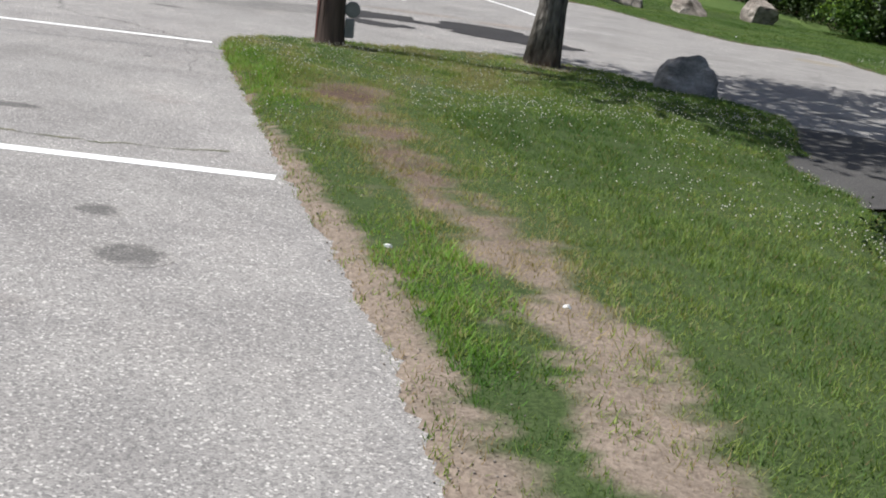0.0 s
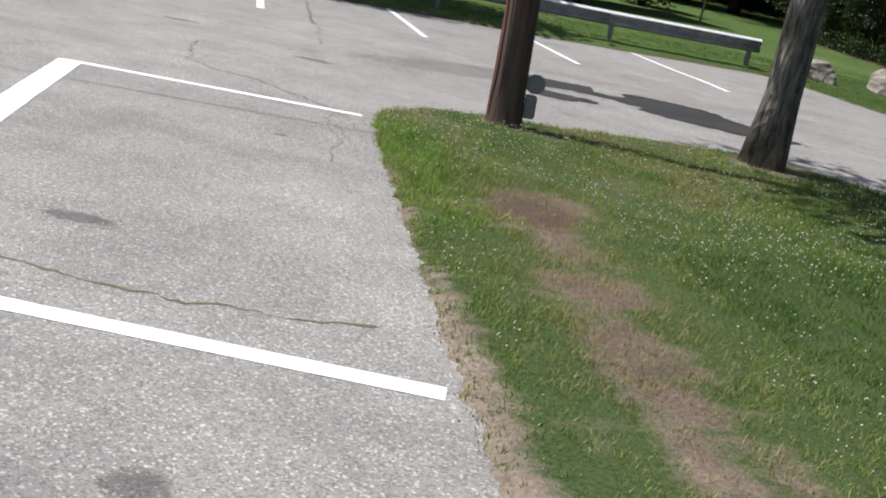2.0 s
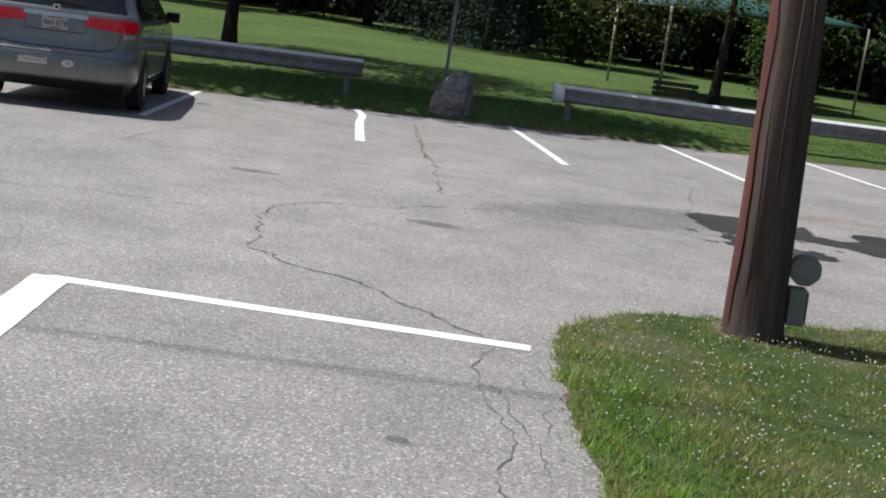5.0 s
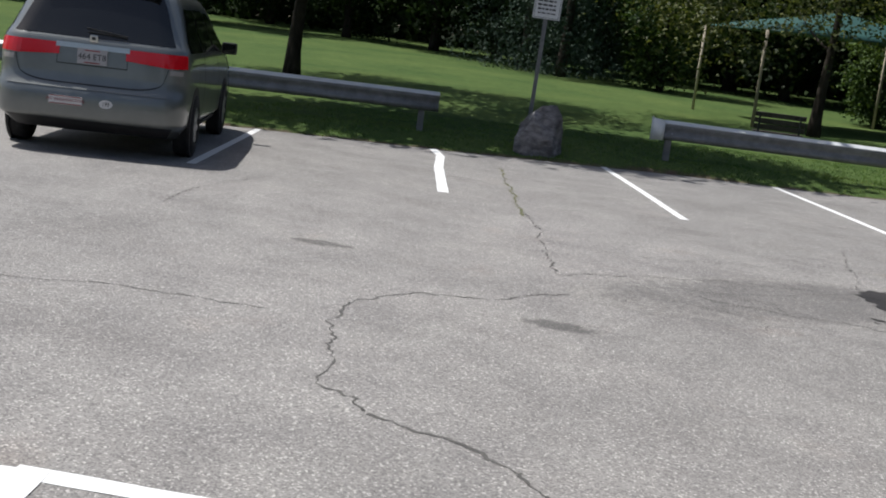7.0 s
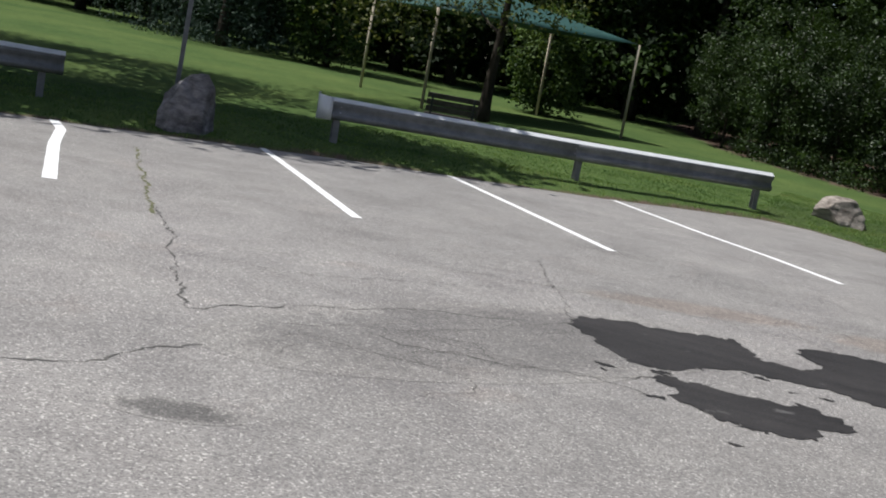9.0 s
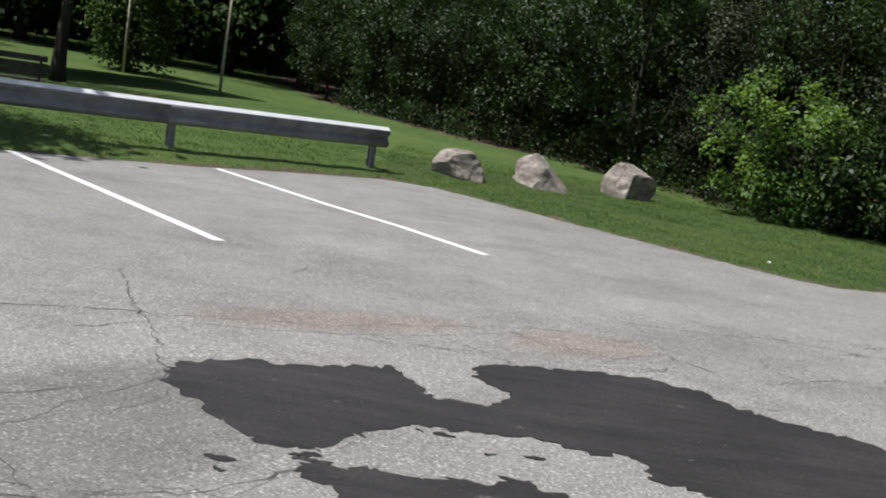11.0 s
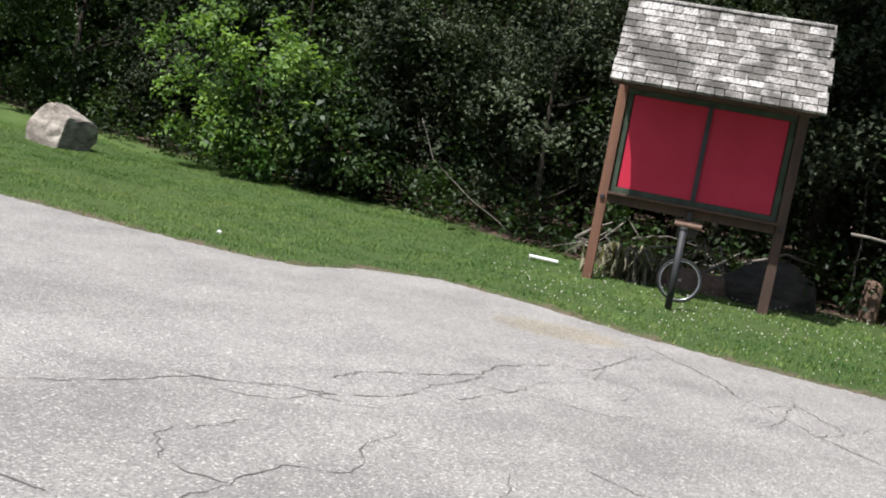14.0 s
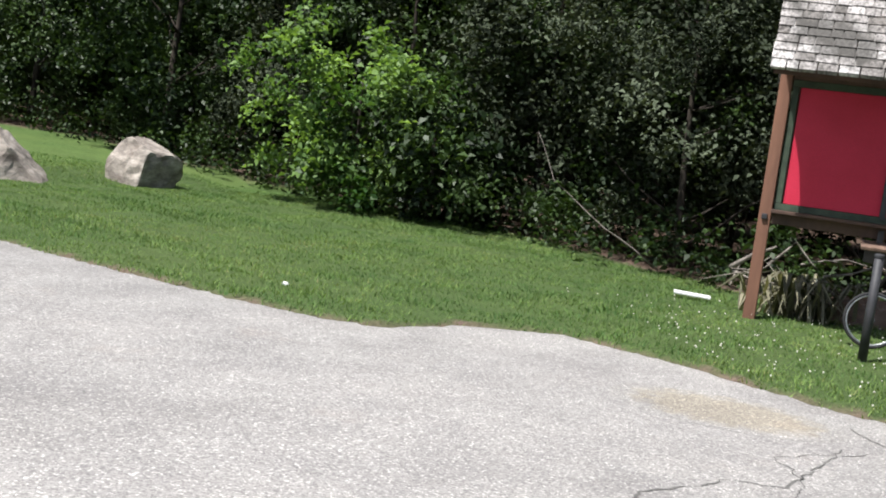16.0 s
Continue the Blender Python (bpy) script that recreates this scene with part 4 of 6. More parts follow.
        bmesh.ops.recalc_face_normals(bm, faces=bm.faces)
        bmesh.ops.solidify(bm, geom=bm.faces[:], thickness=0.008)
        part("end_terminal", bm, GALV_LIGHT, base, "flared pale end wing", True)
    return base


guardrail([(-10.36, 25.18, 0), (-7.1, 27.88, 0), (-4.5, 30.38, 0)], 0.12, 0.22, True, "grey galvanised steel guardrail with flared end along grass")
guardrail([(-22.0, 14.6, 0), (-19.3, 17.2, 0), (-16.5, 19.85, 0), (-13.72, 22.48, 0)], 0.3, 0.28, False, "grey galvanised steel guardrail behind the parked van")


# ---- sign ----
def sign_post(m):
    thing = root("road_sign", m, "white notice sign on a galvanised steel post", "sign")
    bm = bmesh.new()
    box(bm, (0.05, 0.012, 2.85), (0, 0, 1.38), None, 0.002)
    for s in (-1, 1):
        box(bm, (0.012, 0.035, 2.85), (s * 0.03, -0.012, 1.38), None, 0.002)
    part("post", bm, GALV, thing)
    plate = part("plate", boxed((0.50, 0.006, 0.54), (0, -0.034, 2.50), None, 0.002), SIGN_WHITE, thing)
    bm = bmesh.new()
    for (w, h), (x, z) in (((0.46, 0.008), (0, 2.75)), ((0.46, 0.008), (0, 2.25)), ((0.008, 0.5), (-0.226, 2.5)), ((0.008, 0.5), (0.226, 2.5))):
        box(bm, (w, 0.003, h), (x, -0.0385, z))
    part("border", bm, INK, plate, "thin dark border")
    rnd = random.Random(4)
    for k in range(6):
        bm = bmesh.new()
        x, end = -0.19 + 0.03 * rnd.random(), 0.19 - 0.05 * rnd.random()
        while x < end - 0.02:
            w = rnd.uniform(0.03, 0.09)
            box(bm, (min(w, end - x), 0.003, 0.034 if k < 5 else 0.022), ((2 * x + min(w, end - x)) / 2, -0.0385, 2.69 - 0.072 * k))
            x += w + 0.018
        part("text_line", bm, INK, plate)
    return thing


sign_post(on_ground(-12.28, 23.65, 36, 0.0, 0.0, 1.5) @ Matrix.Diagonal((0.93, 1, 0.957, 1)))


# ---- kiosk ----
def kiosk(m):
    thing = root("notice_kiosk", m, "brown wooden notice board kiosk with shingled roof", "notice board")
    W = 1.98                                             # between post centres
    for s in (-1, 1):
        # right post takes the dark wood, which puts its shade into the colour
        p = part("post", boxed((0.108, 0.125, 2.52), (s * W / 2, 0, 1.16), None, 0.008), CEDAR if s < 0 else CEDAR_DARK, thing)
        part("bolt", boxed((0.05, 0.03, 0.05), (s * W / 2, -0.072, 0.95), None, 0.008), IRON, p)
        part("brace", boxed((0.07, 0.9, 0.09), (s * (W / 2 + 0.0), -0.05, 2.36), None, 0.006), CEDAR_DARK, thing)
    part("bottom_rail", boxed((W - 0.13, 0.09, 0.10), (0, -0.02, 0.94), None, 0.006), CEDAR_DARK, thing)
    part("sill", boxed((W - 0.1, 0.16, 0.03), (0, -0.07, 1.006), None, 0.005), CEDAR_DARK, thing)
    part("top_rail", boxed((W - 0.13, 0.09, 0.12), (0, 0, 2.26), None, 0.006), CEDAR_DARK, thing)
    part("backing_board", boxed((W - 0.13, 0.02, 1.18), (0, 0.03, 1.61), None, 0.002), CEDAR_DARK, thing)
    fr = part("panel_frame", boxed((W - 0.13, 0.03, 0.06), (0, -0.012, 1.052), None, 0.003), GREEN_TRIM, thing, "chipped green painted frame")
    for size, at in (((W - 0.13, 0.03, 0.06), (0, -0.012, 2.168)), ((0.055, 0.03, 1.05), (-W / 2 + 0.095, -0.012, 1.61)), ((0.055, 0.03, 1.05), (W / 2 - 0.095, -0.012, 1.61))):
        part("frame_strip", boxed(size, at, None, 0.003), GREEN_TRIM, fr)
    for s in (-1, 1):
        part("red_panel", boxed((0.84, 0.012, 1.05), (s * 0.433, 0.008, 1.61), None, 0.002), RED_PANEL, thing, "plain crimson red panel")
    part("mullion", boxed((0.052, 0.05, 1.08), (0, -0.02, 1.60), None, 0.004), INK, thing)
    # roof: two slopes, ridge over the posts
    run, rise, z0 = 0.66, 0.93, 2.24
    ang, slope = math.atan2(rise, run), math.hypot(run, rise)
    half = 1.10
    for s in (-1, 1):

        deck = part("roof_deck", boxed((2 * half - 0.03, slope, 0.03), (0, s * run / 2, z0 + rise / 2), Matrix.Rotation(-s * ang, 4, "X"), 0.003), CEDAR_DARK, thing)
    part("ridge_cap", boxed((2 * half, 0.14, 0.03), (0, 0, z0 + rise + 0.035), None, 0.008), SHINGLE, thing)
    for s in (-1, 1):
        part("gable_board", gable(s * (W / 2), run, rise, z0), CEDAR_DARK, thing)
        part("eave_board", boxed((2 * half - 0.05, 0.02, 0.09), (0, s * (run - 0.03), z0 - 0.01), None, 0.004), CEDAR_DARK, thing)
    return thing, run, rise, z0, ang, slope, half


def gable(x, run, rise, z0):
    bm = bmesh.new()
    for dx in (-0.012, 0.012):
        bm.faces.new([bm.verts.new((x + dx, y, z)) for y, z in ((-run * 0.9, z0), (run * 0.9, z0), (0, z0 + rise * 0.9))])
    a, b = [f for f in bm.faces]
    va, vb = list(a.verts), list(b.verts)
    for k in range(3):
        bm.faces.new((va[k], va[(k + 1) % 3], vb[(k + 1) % 3], vb[k]))
    bmesh.ops.recalc_face_normals(bm, faces=bm.faces)
    return bm


KIOSK_ANG = math.degrees(math.atan2(-0.6, 0.8))
board, R_RUN, R_RISE, R_Z, R_ANG, R_SLOPE, R_HALF = kiosk(pose(6.1, 25.62, 0.03, 0, 0, KIOSK_ANG))


def shingles():
    rnd = random.Random(8)
    meshes = []
    for k in range(6):
        w = (0.10, 0.13, 0.15, 0.17, 0.19, 0.22)[k]
        bm = boxed((w - 0.013, 0.205, 0.019), (0, 0, 0), None, 0.0)
        for v in bm.verts:
            if v.co.y < 0:
                v.co.z *= 1.9
            v.co.x += rnd.uniform(-0.003, 0.003)
            v.co.y += rnd.uniform(-0.006, 0.006) if v.co.y < 0 else 0
        me = bpy.data.meshes.new("shingle")
        bm.to_mesh(me)
        bm.free()
        me.materials.append(SHINGLE)
        meshes.append((w, me))
    rows = 12
    for s in (-1, 1):
        for r in range(rows):
            x = -R_HALF - rnd.uniform(0, 0.018)
            u = (r + 0.5) / rows
            while x < R_HALF - 0.03:
                w, me = rnd.choice(meshes)
                if x + w > R_HALF + 0.03:
                    w, me = meshes[0]
                y, z = s * R_RUN * (1 - u) * 1.03, R_Z + R_RISE * u
                ob = new("shingle", me)
                ob.parent = board
                m = Matrix.Translation((x + w / 2, y, z)) @ Matrix.Rotation(-s * R_ANG, 4, "X")
                if s > 0:
                    m = m @ Matrix.Rotation(math.pi, 4, "Z")
                ob.matrix_basis = m @ Matrix.Translation((0, 0, 0.034 + 0.003 * rnd.random())) @ Matrix.Rotation(radians(-5.5 + rnd.uniform(-0.8, 0.8)), 4, "X")
                x += w


# ---- things about the kiosk ----
def nest_box(m):
    thing = root("wooden_box", m, "small reddish wooden box hung below the notice board", "box")
    # dark wood colour stands in for the shade below the lid
    part("body", boxed((0.22, 0.16, 0.13), (0, 0, -0.085), None, 0.008), BENCH_WOOD, thing, "box body coloured dark for shade")
    part("lid", boxed((0.30, 0.24, 0.03), (0, -0.02, 0.0), Matrix.Rotation(radians(12), 4, "X"), 0.006), CUT_WOOD, thing, "weathered reddish lid")
    part("hanger", boxed((0.05, 0.02, 0.16), (0.0, 0.04, 0.06), None, 0.003), IRON, thing)
    return thing


nest_box(pose(6.02, 25.50, 0.86, 0, 0, KIOSK_ANG))
def wheel_prop(m):
    thing = root("bicycle_wheel", m, "thin bicycle wheel leaning behind the iron post", "bicycle wheel")

    def ring(R, r, sides=40):
        bm = bmesh.new()
        rings = []
        for i in range(sides):
            w = math.tau * i / sides
            rings.append([bm.verts.new(((R + r * math.cos(k / 6 * math.tau)) * math.cos(w), r * math.sin(k / 6 * math.tau), (R + r * math.cos(k / 6 * math.tau)) * math.sin(w))) for k in range(6)])
        for i in range(sides):
            a, b = rings[i], rings[(i + 1) % sides]
            for k in range(6):
                bm.faces.new((a[k], a[(k + 1) % 6], b[(k + 1) % 6], b[k]))
        bmesh.ops.recalc_face_normals(bm, faces=bm.faces)
        return bm
    part("tyre", ring(0.292, 0.017), RUBBER, thing, smooth=True)
    part("rim", ring(0.270, 0.010), ALLOY, thing, smooth=True)
    bm = bmesh.new()
    for k in range(20):
        w = math.tau * k / 20
        tube(bm, [(0.02 * math.cos(w + 0.8), 0.02 * (-1) ** k, 0.02 * math.sin(w + 0.8)), (0.266 * math.cos(w), 0, 0.266 * math.sin(w))], [0.0016, 0.0016], 4)
    part("spokes", bm, IRON, thing)
    part("hub", tube(bmesh.new(), [(0, -0.045, 0), (0, 0.045, 0)], [0.022, 0.022], 10), IRON, thing)
    return thing


wheel_prop(pose(5.72, 25.06, 0.27, -8, 0, KIOSK_ANG + 6) @ Matrix.Scale(0.77, 4))
iron = root("iron_post", on_ground(5.19, 24.46), "short dark iron pipe post standing in grass", "post")
part("pipe", tube(bmesh.new(), [(0, 0, -0.05), (0, 0, 0.82)], [0.036, 0.036], 14), IRON, iron, smooth=True)
part("cap", tube(bmesh.new(), [(0, 0, 0.815), (0, 0, 0.835), (0, 0, 0.845)], [0.04, 0.04, 0.025], 14), IRON, iron)
bm = boxed((0.36, 0.13, 0.018), (0, 0, 0.03), None, 0.003)
tagged(part("board_scrap", bm, PAPER), "white painted scrap of board lying in grass", "board").matrix_basis = on_ground(5.25, 27.15, -28, 0.02, 3, 2)
for x, y, s in ((0.93, 25.9, 0.032), (3.52, 4.94, 0.02), (2.52, 5.18, 0.022)):
    stone("litter_pebble", on_ground(x, y, 30, 0.0), (s, s * 0.8, s * 0.6), PAPER, "small white pebble in the grass", "pebble", int(x * 10) + 60, 6)


def stump(m):
    thing = root("tree_stump", m, "broken reddish tree stump at wood edge", "stump")
    bm = tube(bmesh.new(), [(0, 0, -0.1), (0, 0, 0.05), (0.01, 0, 0.25), (0.03, 0, 0.5)], [0.14, 0.15, 0.17, 0.17], 14, True, 0.25, 5)
    for v in bm.verts:
        if v.co.z > 0.45:
            v.co.z += 0.12 * noise.noise(v.co * 14)
    part("trunk", bm, CUT_WOOD, thing)


stone("boulder", on_ground(7.75, 25.95, 20, -0.10), (0.70, 0.55, 0.50), ROCK_SHADE, "large boulder behind the kiosk, coloured dark for deep shade", "boulder", 71, 4)
stone("boulder", on_ground(6.95, 26.3, -30, -0.1), (0.70, 0.36, 0.34), CUT_WOOD, "flat-topped brown rock behind the notice board", "boulder", 73, 5, "", (((0, 0, 1), 0.55),))


def strap_leaves():
    rng = np.random.default_rng(61)
    k = 170
    x, y = rng.normal(6.0, 0.20, k), rng.normal(26.5, 0.16, k)
    a, L, w = rng.uniform(0, math.tau, k), rng.uniform(0.25, 0.6, k), rng.uniform(0.010, 0.020, k)
    d, q = np.stack([np.cos(a), np.sin(a), 0 * a], 1), np.stack([-np.sin(a), np.cos(a), 0 * a], 1)
    base = np.stack([x, y, 0.02 + 0 * x], 1)
    up = np.array([0, 0, 1.0])
    mid = base + d * (0.35 * L)[:, None] + up * (0.75 * L)[:, None]
    tip = base + d * (0.95 * L)[:, None] + up * (0.35 * L * rng.uniform(0.2, 1.6, k))[:, None]
    s = q * w[:, None]
    v = np.stack([base - s, base + s, mid + s, mid - s, tip], 1).reshape(-1, 3)
    i = 5 * np.arange(k)[:, None]
    f = np.concatenate([i + np.array([0, 1, 2]), i + np.array([0, 2, 3]), i + np.array([3, 2, 4])])
    tagged(plain_mesh("strap_leaves", v, f, LEAF_STRAP, None, {"tone": np.repeat(rng.uniform(0, 1, k), 5)}), "pale dry strap leaves beside the kiosk post", "dry leaves", kind="stuff")


strap_leaves()
stump(on_ground(8.85, 25.4, 20) @ Matrix.Diagonal((0.7, 0.7, 0.95, 1)))


# ---- parked van ----
VAN = {  # height: rear, front, half width
    0.22: (0.30, 4.90, 0.86), 0.32: (0.10, 5.05, 0.93), 0.37: (0.015, 5.09, 0.965), 0.48: (0.0, 5.11, 0.975), 0.62: (0.015, 5.07, 0.985), 0.68: (0.06, 5.03, 0.985), 0.74: (0.10, 4.98, 0.985), 0.90: (0.115, 4.80, 0.985),
    1.02: (0.13, 4.45, 0.98), 1.12: (0.145, 4.15, 0.965), 1.22: (0.22, 3.90, 0.915), 1.36: (0.31, 3.62, 0.87), 1.50: (0.40, 3.34, 0.825), 1.60: (0.46, 3.10, 0.785), 1.67: (0.50, 2.95, 0.745), 1.72: (0.56, 2.80, 0.67), 1.75: (0.75, 2.55, 0.50)}
VAN_Z = sorted(VAN)


def van_point(p, z, off=0.0):
    """On the van's right side: p 0..1 rear middle to corner, 1..2 round it, 2..3 along the side, 3..4 front corner, 4..5 to the nose."""
    yr, yf, hw = (float(np.interp(z, VAN_Z, [VAN[k][i] for k in VAN_Z])) for i in range(3))
    r = min(0.30, hw * 0.45)
    bulge = 0.05
    if p <= 1:
        x, y, nx, ny = p * (hw - r), yr + bulge * (p * (hw - r) / hw) ** 2, 0, -1
    elif p <= 2:
        w = (p - 1) * math.pi / 2
        y0 = yr + bulge * ((hw - r) / hw) ** 2 * (2 - p)
        x, y, nx, ny = hw - r + r * math.sin(w), y0 + r - r * math.cos(w), math.sin(w), -math.cos(w)
    elif p <= 3:
        x, y, nx, ny = hw, yr + r + (p - 2) * (yf - yr - 2 * r), 1, 0
    elif p <= 4:
        w = (p - 3) * math.pi / 2
        x, y, nx, ny = hw - r + r * math.cos(w), yf - r + r * math.sin(w), math.cos(w), math.sin(w)
    else:
        x, y, nx, ny = (5 - p) * (hw - r), yf, 0, 1
    return Vector((x + nx * off, y + ny * off, z))


def van_patch(p0, p1, z0, z1, off, n=8, rows=5, mirror=False, shape=None):
    bm = bmesh.new()
    grid = []
    for j in range(rows + 1):
        v = j / rows
        row = []
        for i in range(n + 1):
            u = i / n
            p, z = p0 + (p1 - p0) * u, z0 + (z1 - z0) * v
            if shape:
                p, z = shape(p, z, u, v)
            q = van_point(abs(p), z, off)
            if (p < 0) != mirror:
                q.x = -q.x
            row.append(bm.verts.new(q))
        grid.append(row)
    for a, b in zip(grid, grid[1:]):
        for i in range(n):
            bm.faces.new((a[i], a[i + 1], b[i + 1], b[i]))
    bmesh.ops.recalc_face_normals(bm, faces=bm.faces)
    return bm


def lettering(text, size, m, material, parent, name="lettering"):
    cu = bpy.data.curves.new(name, "FONT")
    cu.body, cu.size, cu.extrude, cu.align_x, cu.align_y = text, size, 0.0008, "CENTER", "CENTER"
    tmp = bpy.data.objects.new(name, cu)
    me = bpy.data.meshes.new_from_object(tmp)
    bpy.data.objects.remove(tmp)
    me.materials.append(material)
    ob = new(name, me)
    ob.parent, ob.matrix_basis = parent, m
    return ob


def van(m):
    thing = root("minivan", m, "silver-green minivan parked nose-in at the guardrail", "car")
    bm = bmesh.new()
    ps = [0, 0.25, 0.5, 0.75, 1, 1.2, 1.4, 1.6, 1.8] + [2 + k / 12 for k in range(13)] + [3.25, 3.5, 3.75, 4, 4.3, 4.6, 4.85, 5]
    zs = sorted(set(VAN_Z + [0.4, 0.56, 0.82, 0.96, 1.16, 1.29, 1.43, 1.55]))
    rings = []
    for z in zs:
        right = [van_point(p, z) for p in ps]
        left = [Vector((-q.x, q.y, q.z)) for q in right[-2:0:-1]]
        rings.append([bm.verts.new(q) for q in right + left])
    for a, b in zip(rings, rings[1:]):
        for k in range(len(a)):
            bm.faces.new((a[k], a[(k + 1) % len(a)], b[(k + 1) % len(a)], b[k]))
    top = bm.faces.new(rings[-1])
    bm.faces.new(rings[0][::-1])
    bmesh.ops.recalc_face_normals(bm, faces=bm.faces)
    part("body", bm, CAR_PAINT, thing, smooth=True)
    rw = part("rear_window", van_patch(-1.42, 1.42, 1.17, 1.64, 0.006, 18, 6, shape=lambda p, z, u, v: (p * (1 - 0.05 * v), z)), CAR_GLASS, thing, "tinted rear window", True)
    wip = part("wiper", boxed((0.42, 0.015, 0.022), (0.12, 0.195, 1.235), Matrix.Rotation(radians(6), 4, "Y"), 0.004), BLACK_TRIM, rw)
    part("spoiler", boxed((1.25, 0.20, 0.035), (0, 0.52, 1.70), Matrix.Rotation(radians(8), 4, "X"), 0.012), CAR_PAINT, thing)
    part("brake_lamp", boxed((0.22, 0.02, 0.025), (0, 0.425, 1.665), None, 0.005), RED_LENS, thing)
    for mir in (False, True):
        lamp = part("tail_light", van_patch(0.50, 1.72, 0.94, 1.095, 0.010, 12, 3, mir, lambda p, z, u, v: (p, z + 0.075 * max(0.0, 0.55 - u) * (1 - v) + 0.02 * u * (1 - v))), RED_LENS, thing, "wide red tail light")
        part("reverse_lens", van_patch(1.24, 1.58, 0.885, 0.937, 0.008, 8, 2, mir), CLEAR_LENS, lamp)
        part("side_window", van_patch(1.93, 2.30, 1.12, 1.56, 0.006, 8, 5, mir, lambda p, z, u, v: (p, z)), CAR_GLASS, thing, "tinted side window", True)
        part("side_window", van_patch(2.32, 2.66, 1.12, 1.57, 0.006, 8, 5, mir), CAR_GLASS, thing, "tinted side window", True)
        part("side_window", van_patch(2.68, 3.05, 1.12, 1.55, 0.006, 8, 5, mir, lambda p, z, u, v: (p - 0.16 * u * v, z)), CAR_GLASS, thing, "tinted side window", True)
        part("door_seam", van_patch(2.31, 2.317, 0.35, 1.1, 0.003, 1, 6, mir), BLACK_TRIM, thing)
        part("door_seam", van_patch(2.67, 2.677, 0.35, 1.1, 0.003, 1, 6, mir), BLACK_TRIM, thing)
        part("slide_track", van_patch(2.02, 2.31, 0.985, 0.998, 0.003, 6, 1, mir), BLACK_TRIM, thing)
        part("door_handle", van_patch(2.335, 2.385, 0.95, 0.98, 0.02, 3, 1, mir), CAR_PAINT, thing)
        part("door_handle", van_patch(2.695, 2.74, 0.95, 0.98, 0.02, 3, 1, mir), CAR_PAINT, thing)
        part("sill", van_patch(2.15, 2.78, 0.24, 0.30, 0.008, 10, 2, mir), BLACK_TRIM, thing)
        sx = -1 if mir else 1
        mr = part("wing_mirror", boxed((0.20, 0.11, 0.15), (sx * 1.08, 3.35, 1.16), None, 0.03), BLACK_TRIM, thing, "dark wing mirror")
        part("mirror_glass", boxed((0.16, 0.006, 0.11), (sx * 1.085, 3.293, 1.16), None, 0.002), CAR_GLASS, mr)
        rail = bmesh.new()
        tube(rail, [(sx * 0.66, 0.78, 1.74), (sx * 0.66, 0.9, 1.79), (sx * 0.64, 2.4, 1.80), (sx * 0.63, 2.6, 1.75)], [0.014, 0.016, 0.016, 0.014], 8)
        part("roof_rail", rail, BLACK_TRIM, thing)
        for y in (0.98, 4.02):
            # flat black disc stands in for the shaded wheel well
            arch = bmesh.new()
            bmesh.ops.create_cone(arch, cap_ends=True, segments=30, radius1=0.385, radius2=0.385, depth=0.03, matrix=Matrix.Translation((sx * 0.975, y, 0.37)) @ Matrix.Rotation(radians(90), 4, "Y"))
            part("dark_well_disc", arch, BLACK_TRIM, thing)
            t = bmesh.new()
            prof = [(0.20, 0.0), (0.30, 0.0), (0.335, 0.025), (0.345, 0.06), (0.345, 0.17), (0.33, 0.21), (0.22, 0.22)]
            rings = []
            for k in range(32):
                w = math.tau * k / 32
                rings.append([t.verts.new((sx * (1.01 - d), y + r * math.cos(w), 0.345 + r * math.sin(w))) for r, d in prof])
            for a, b in zip(rings, rings[1:] + rings[:1]):
                for q in range(len(prof) - 1):
                    t.faces.new((a[q], a[q + 1], b[q + 1], b[q]))
            bmesh.ops.recalc_face_normals(t, faces=t.faces)
            wheel = part("wheel", t, RUBBER, thing, "black tyre", True)
            rim = bmesh.new()
            bmesh.ops.create_cone(rim, cap_ends=True, segments=28, radius1=0.215, radius2=0.215, depth=0.02, matrix=Matrix.Translation((sx * 0.975, y, 0.345)) @ Matrix.Rotation(radians(90), 4, "Y"))
            part("rim_dish", rim, BLACK_TRIM, wheel)
            sp = bmesh.new()
            for k in range(7):
                box(sp, (0.025, 0.055, 0.21), Vector((sx * 0.993, y, 0.345)) + Matrix.Rotation(math.tau * k / 7, 3, "X") @ Vector((0, 0, 0.105)), Matrix.Rotation(math.tau * k / 7, 4, "X"))
            bmesh.ops.create_cone(sp, cap_ends=True, segments=16, radius1=0.05, radius2=0.05, depth=0.03, matrix=Matrix.Translation((sx * 0.995, y, 0.345)) @ Matrix.Rotation(radians(90), 4, "Y"))
            part("rim", sp, ALLOY, wheel, "pale alloy rim")
    part("chrome_bar", van_patch(-0.56, 0.56, 1.055, 1.105, 0.022, 14, 3), CHROME, thing, "chrome strip above plate", True)
    part("plate_recess", van_patch(-0.52, 0.52, 0.90, 1.075, 0.003, 8, 2), CAR_PAINT, thing)
    part("recess_edge", van_patch(-0.53, 0.53, 0.890, 0.899, 0.004, 10, 1), BLACK_TRIM, thing)
    part("recess_edge", van_patch(-0.53, -0.52, 0.90, 1.07, 0.004, 1, 3), BLACK_TRIM, thing)
    part("recess_edge", van_patch(0.52, 0.53, 0.90, 1.07, 0.004, 1, 3), BLACK_TRIM, thing)
    bd = part("badge", boxed((0.085, 0.012, 0.07), (0, 0.135, 1.165), None, 0.01), CHROME, thing)
    part("badge_hole", boxed((0.04, 0.006, 0.03), (0, 0.128, 1.165), None, 0.002), BLACK_TRIM, bd)
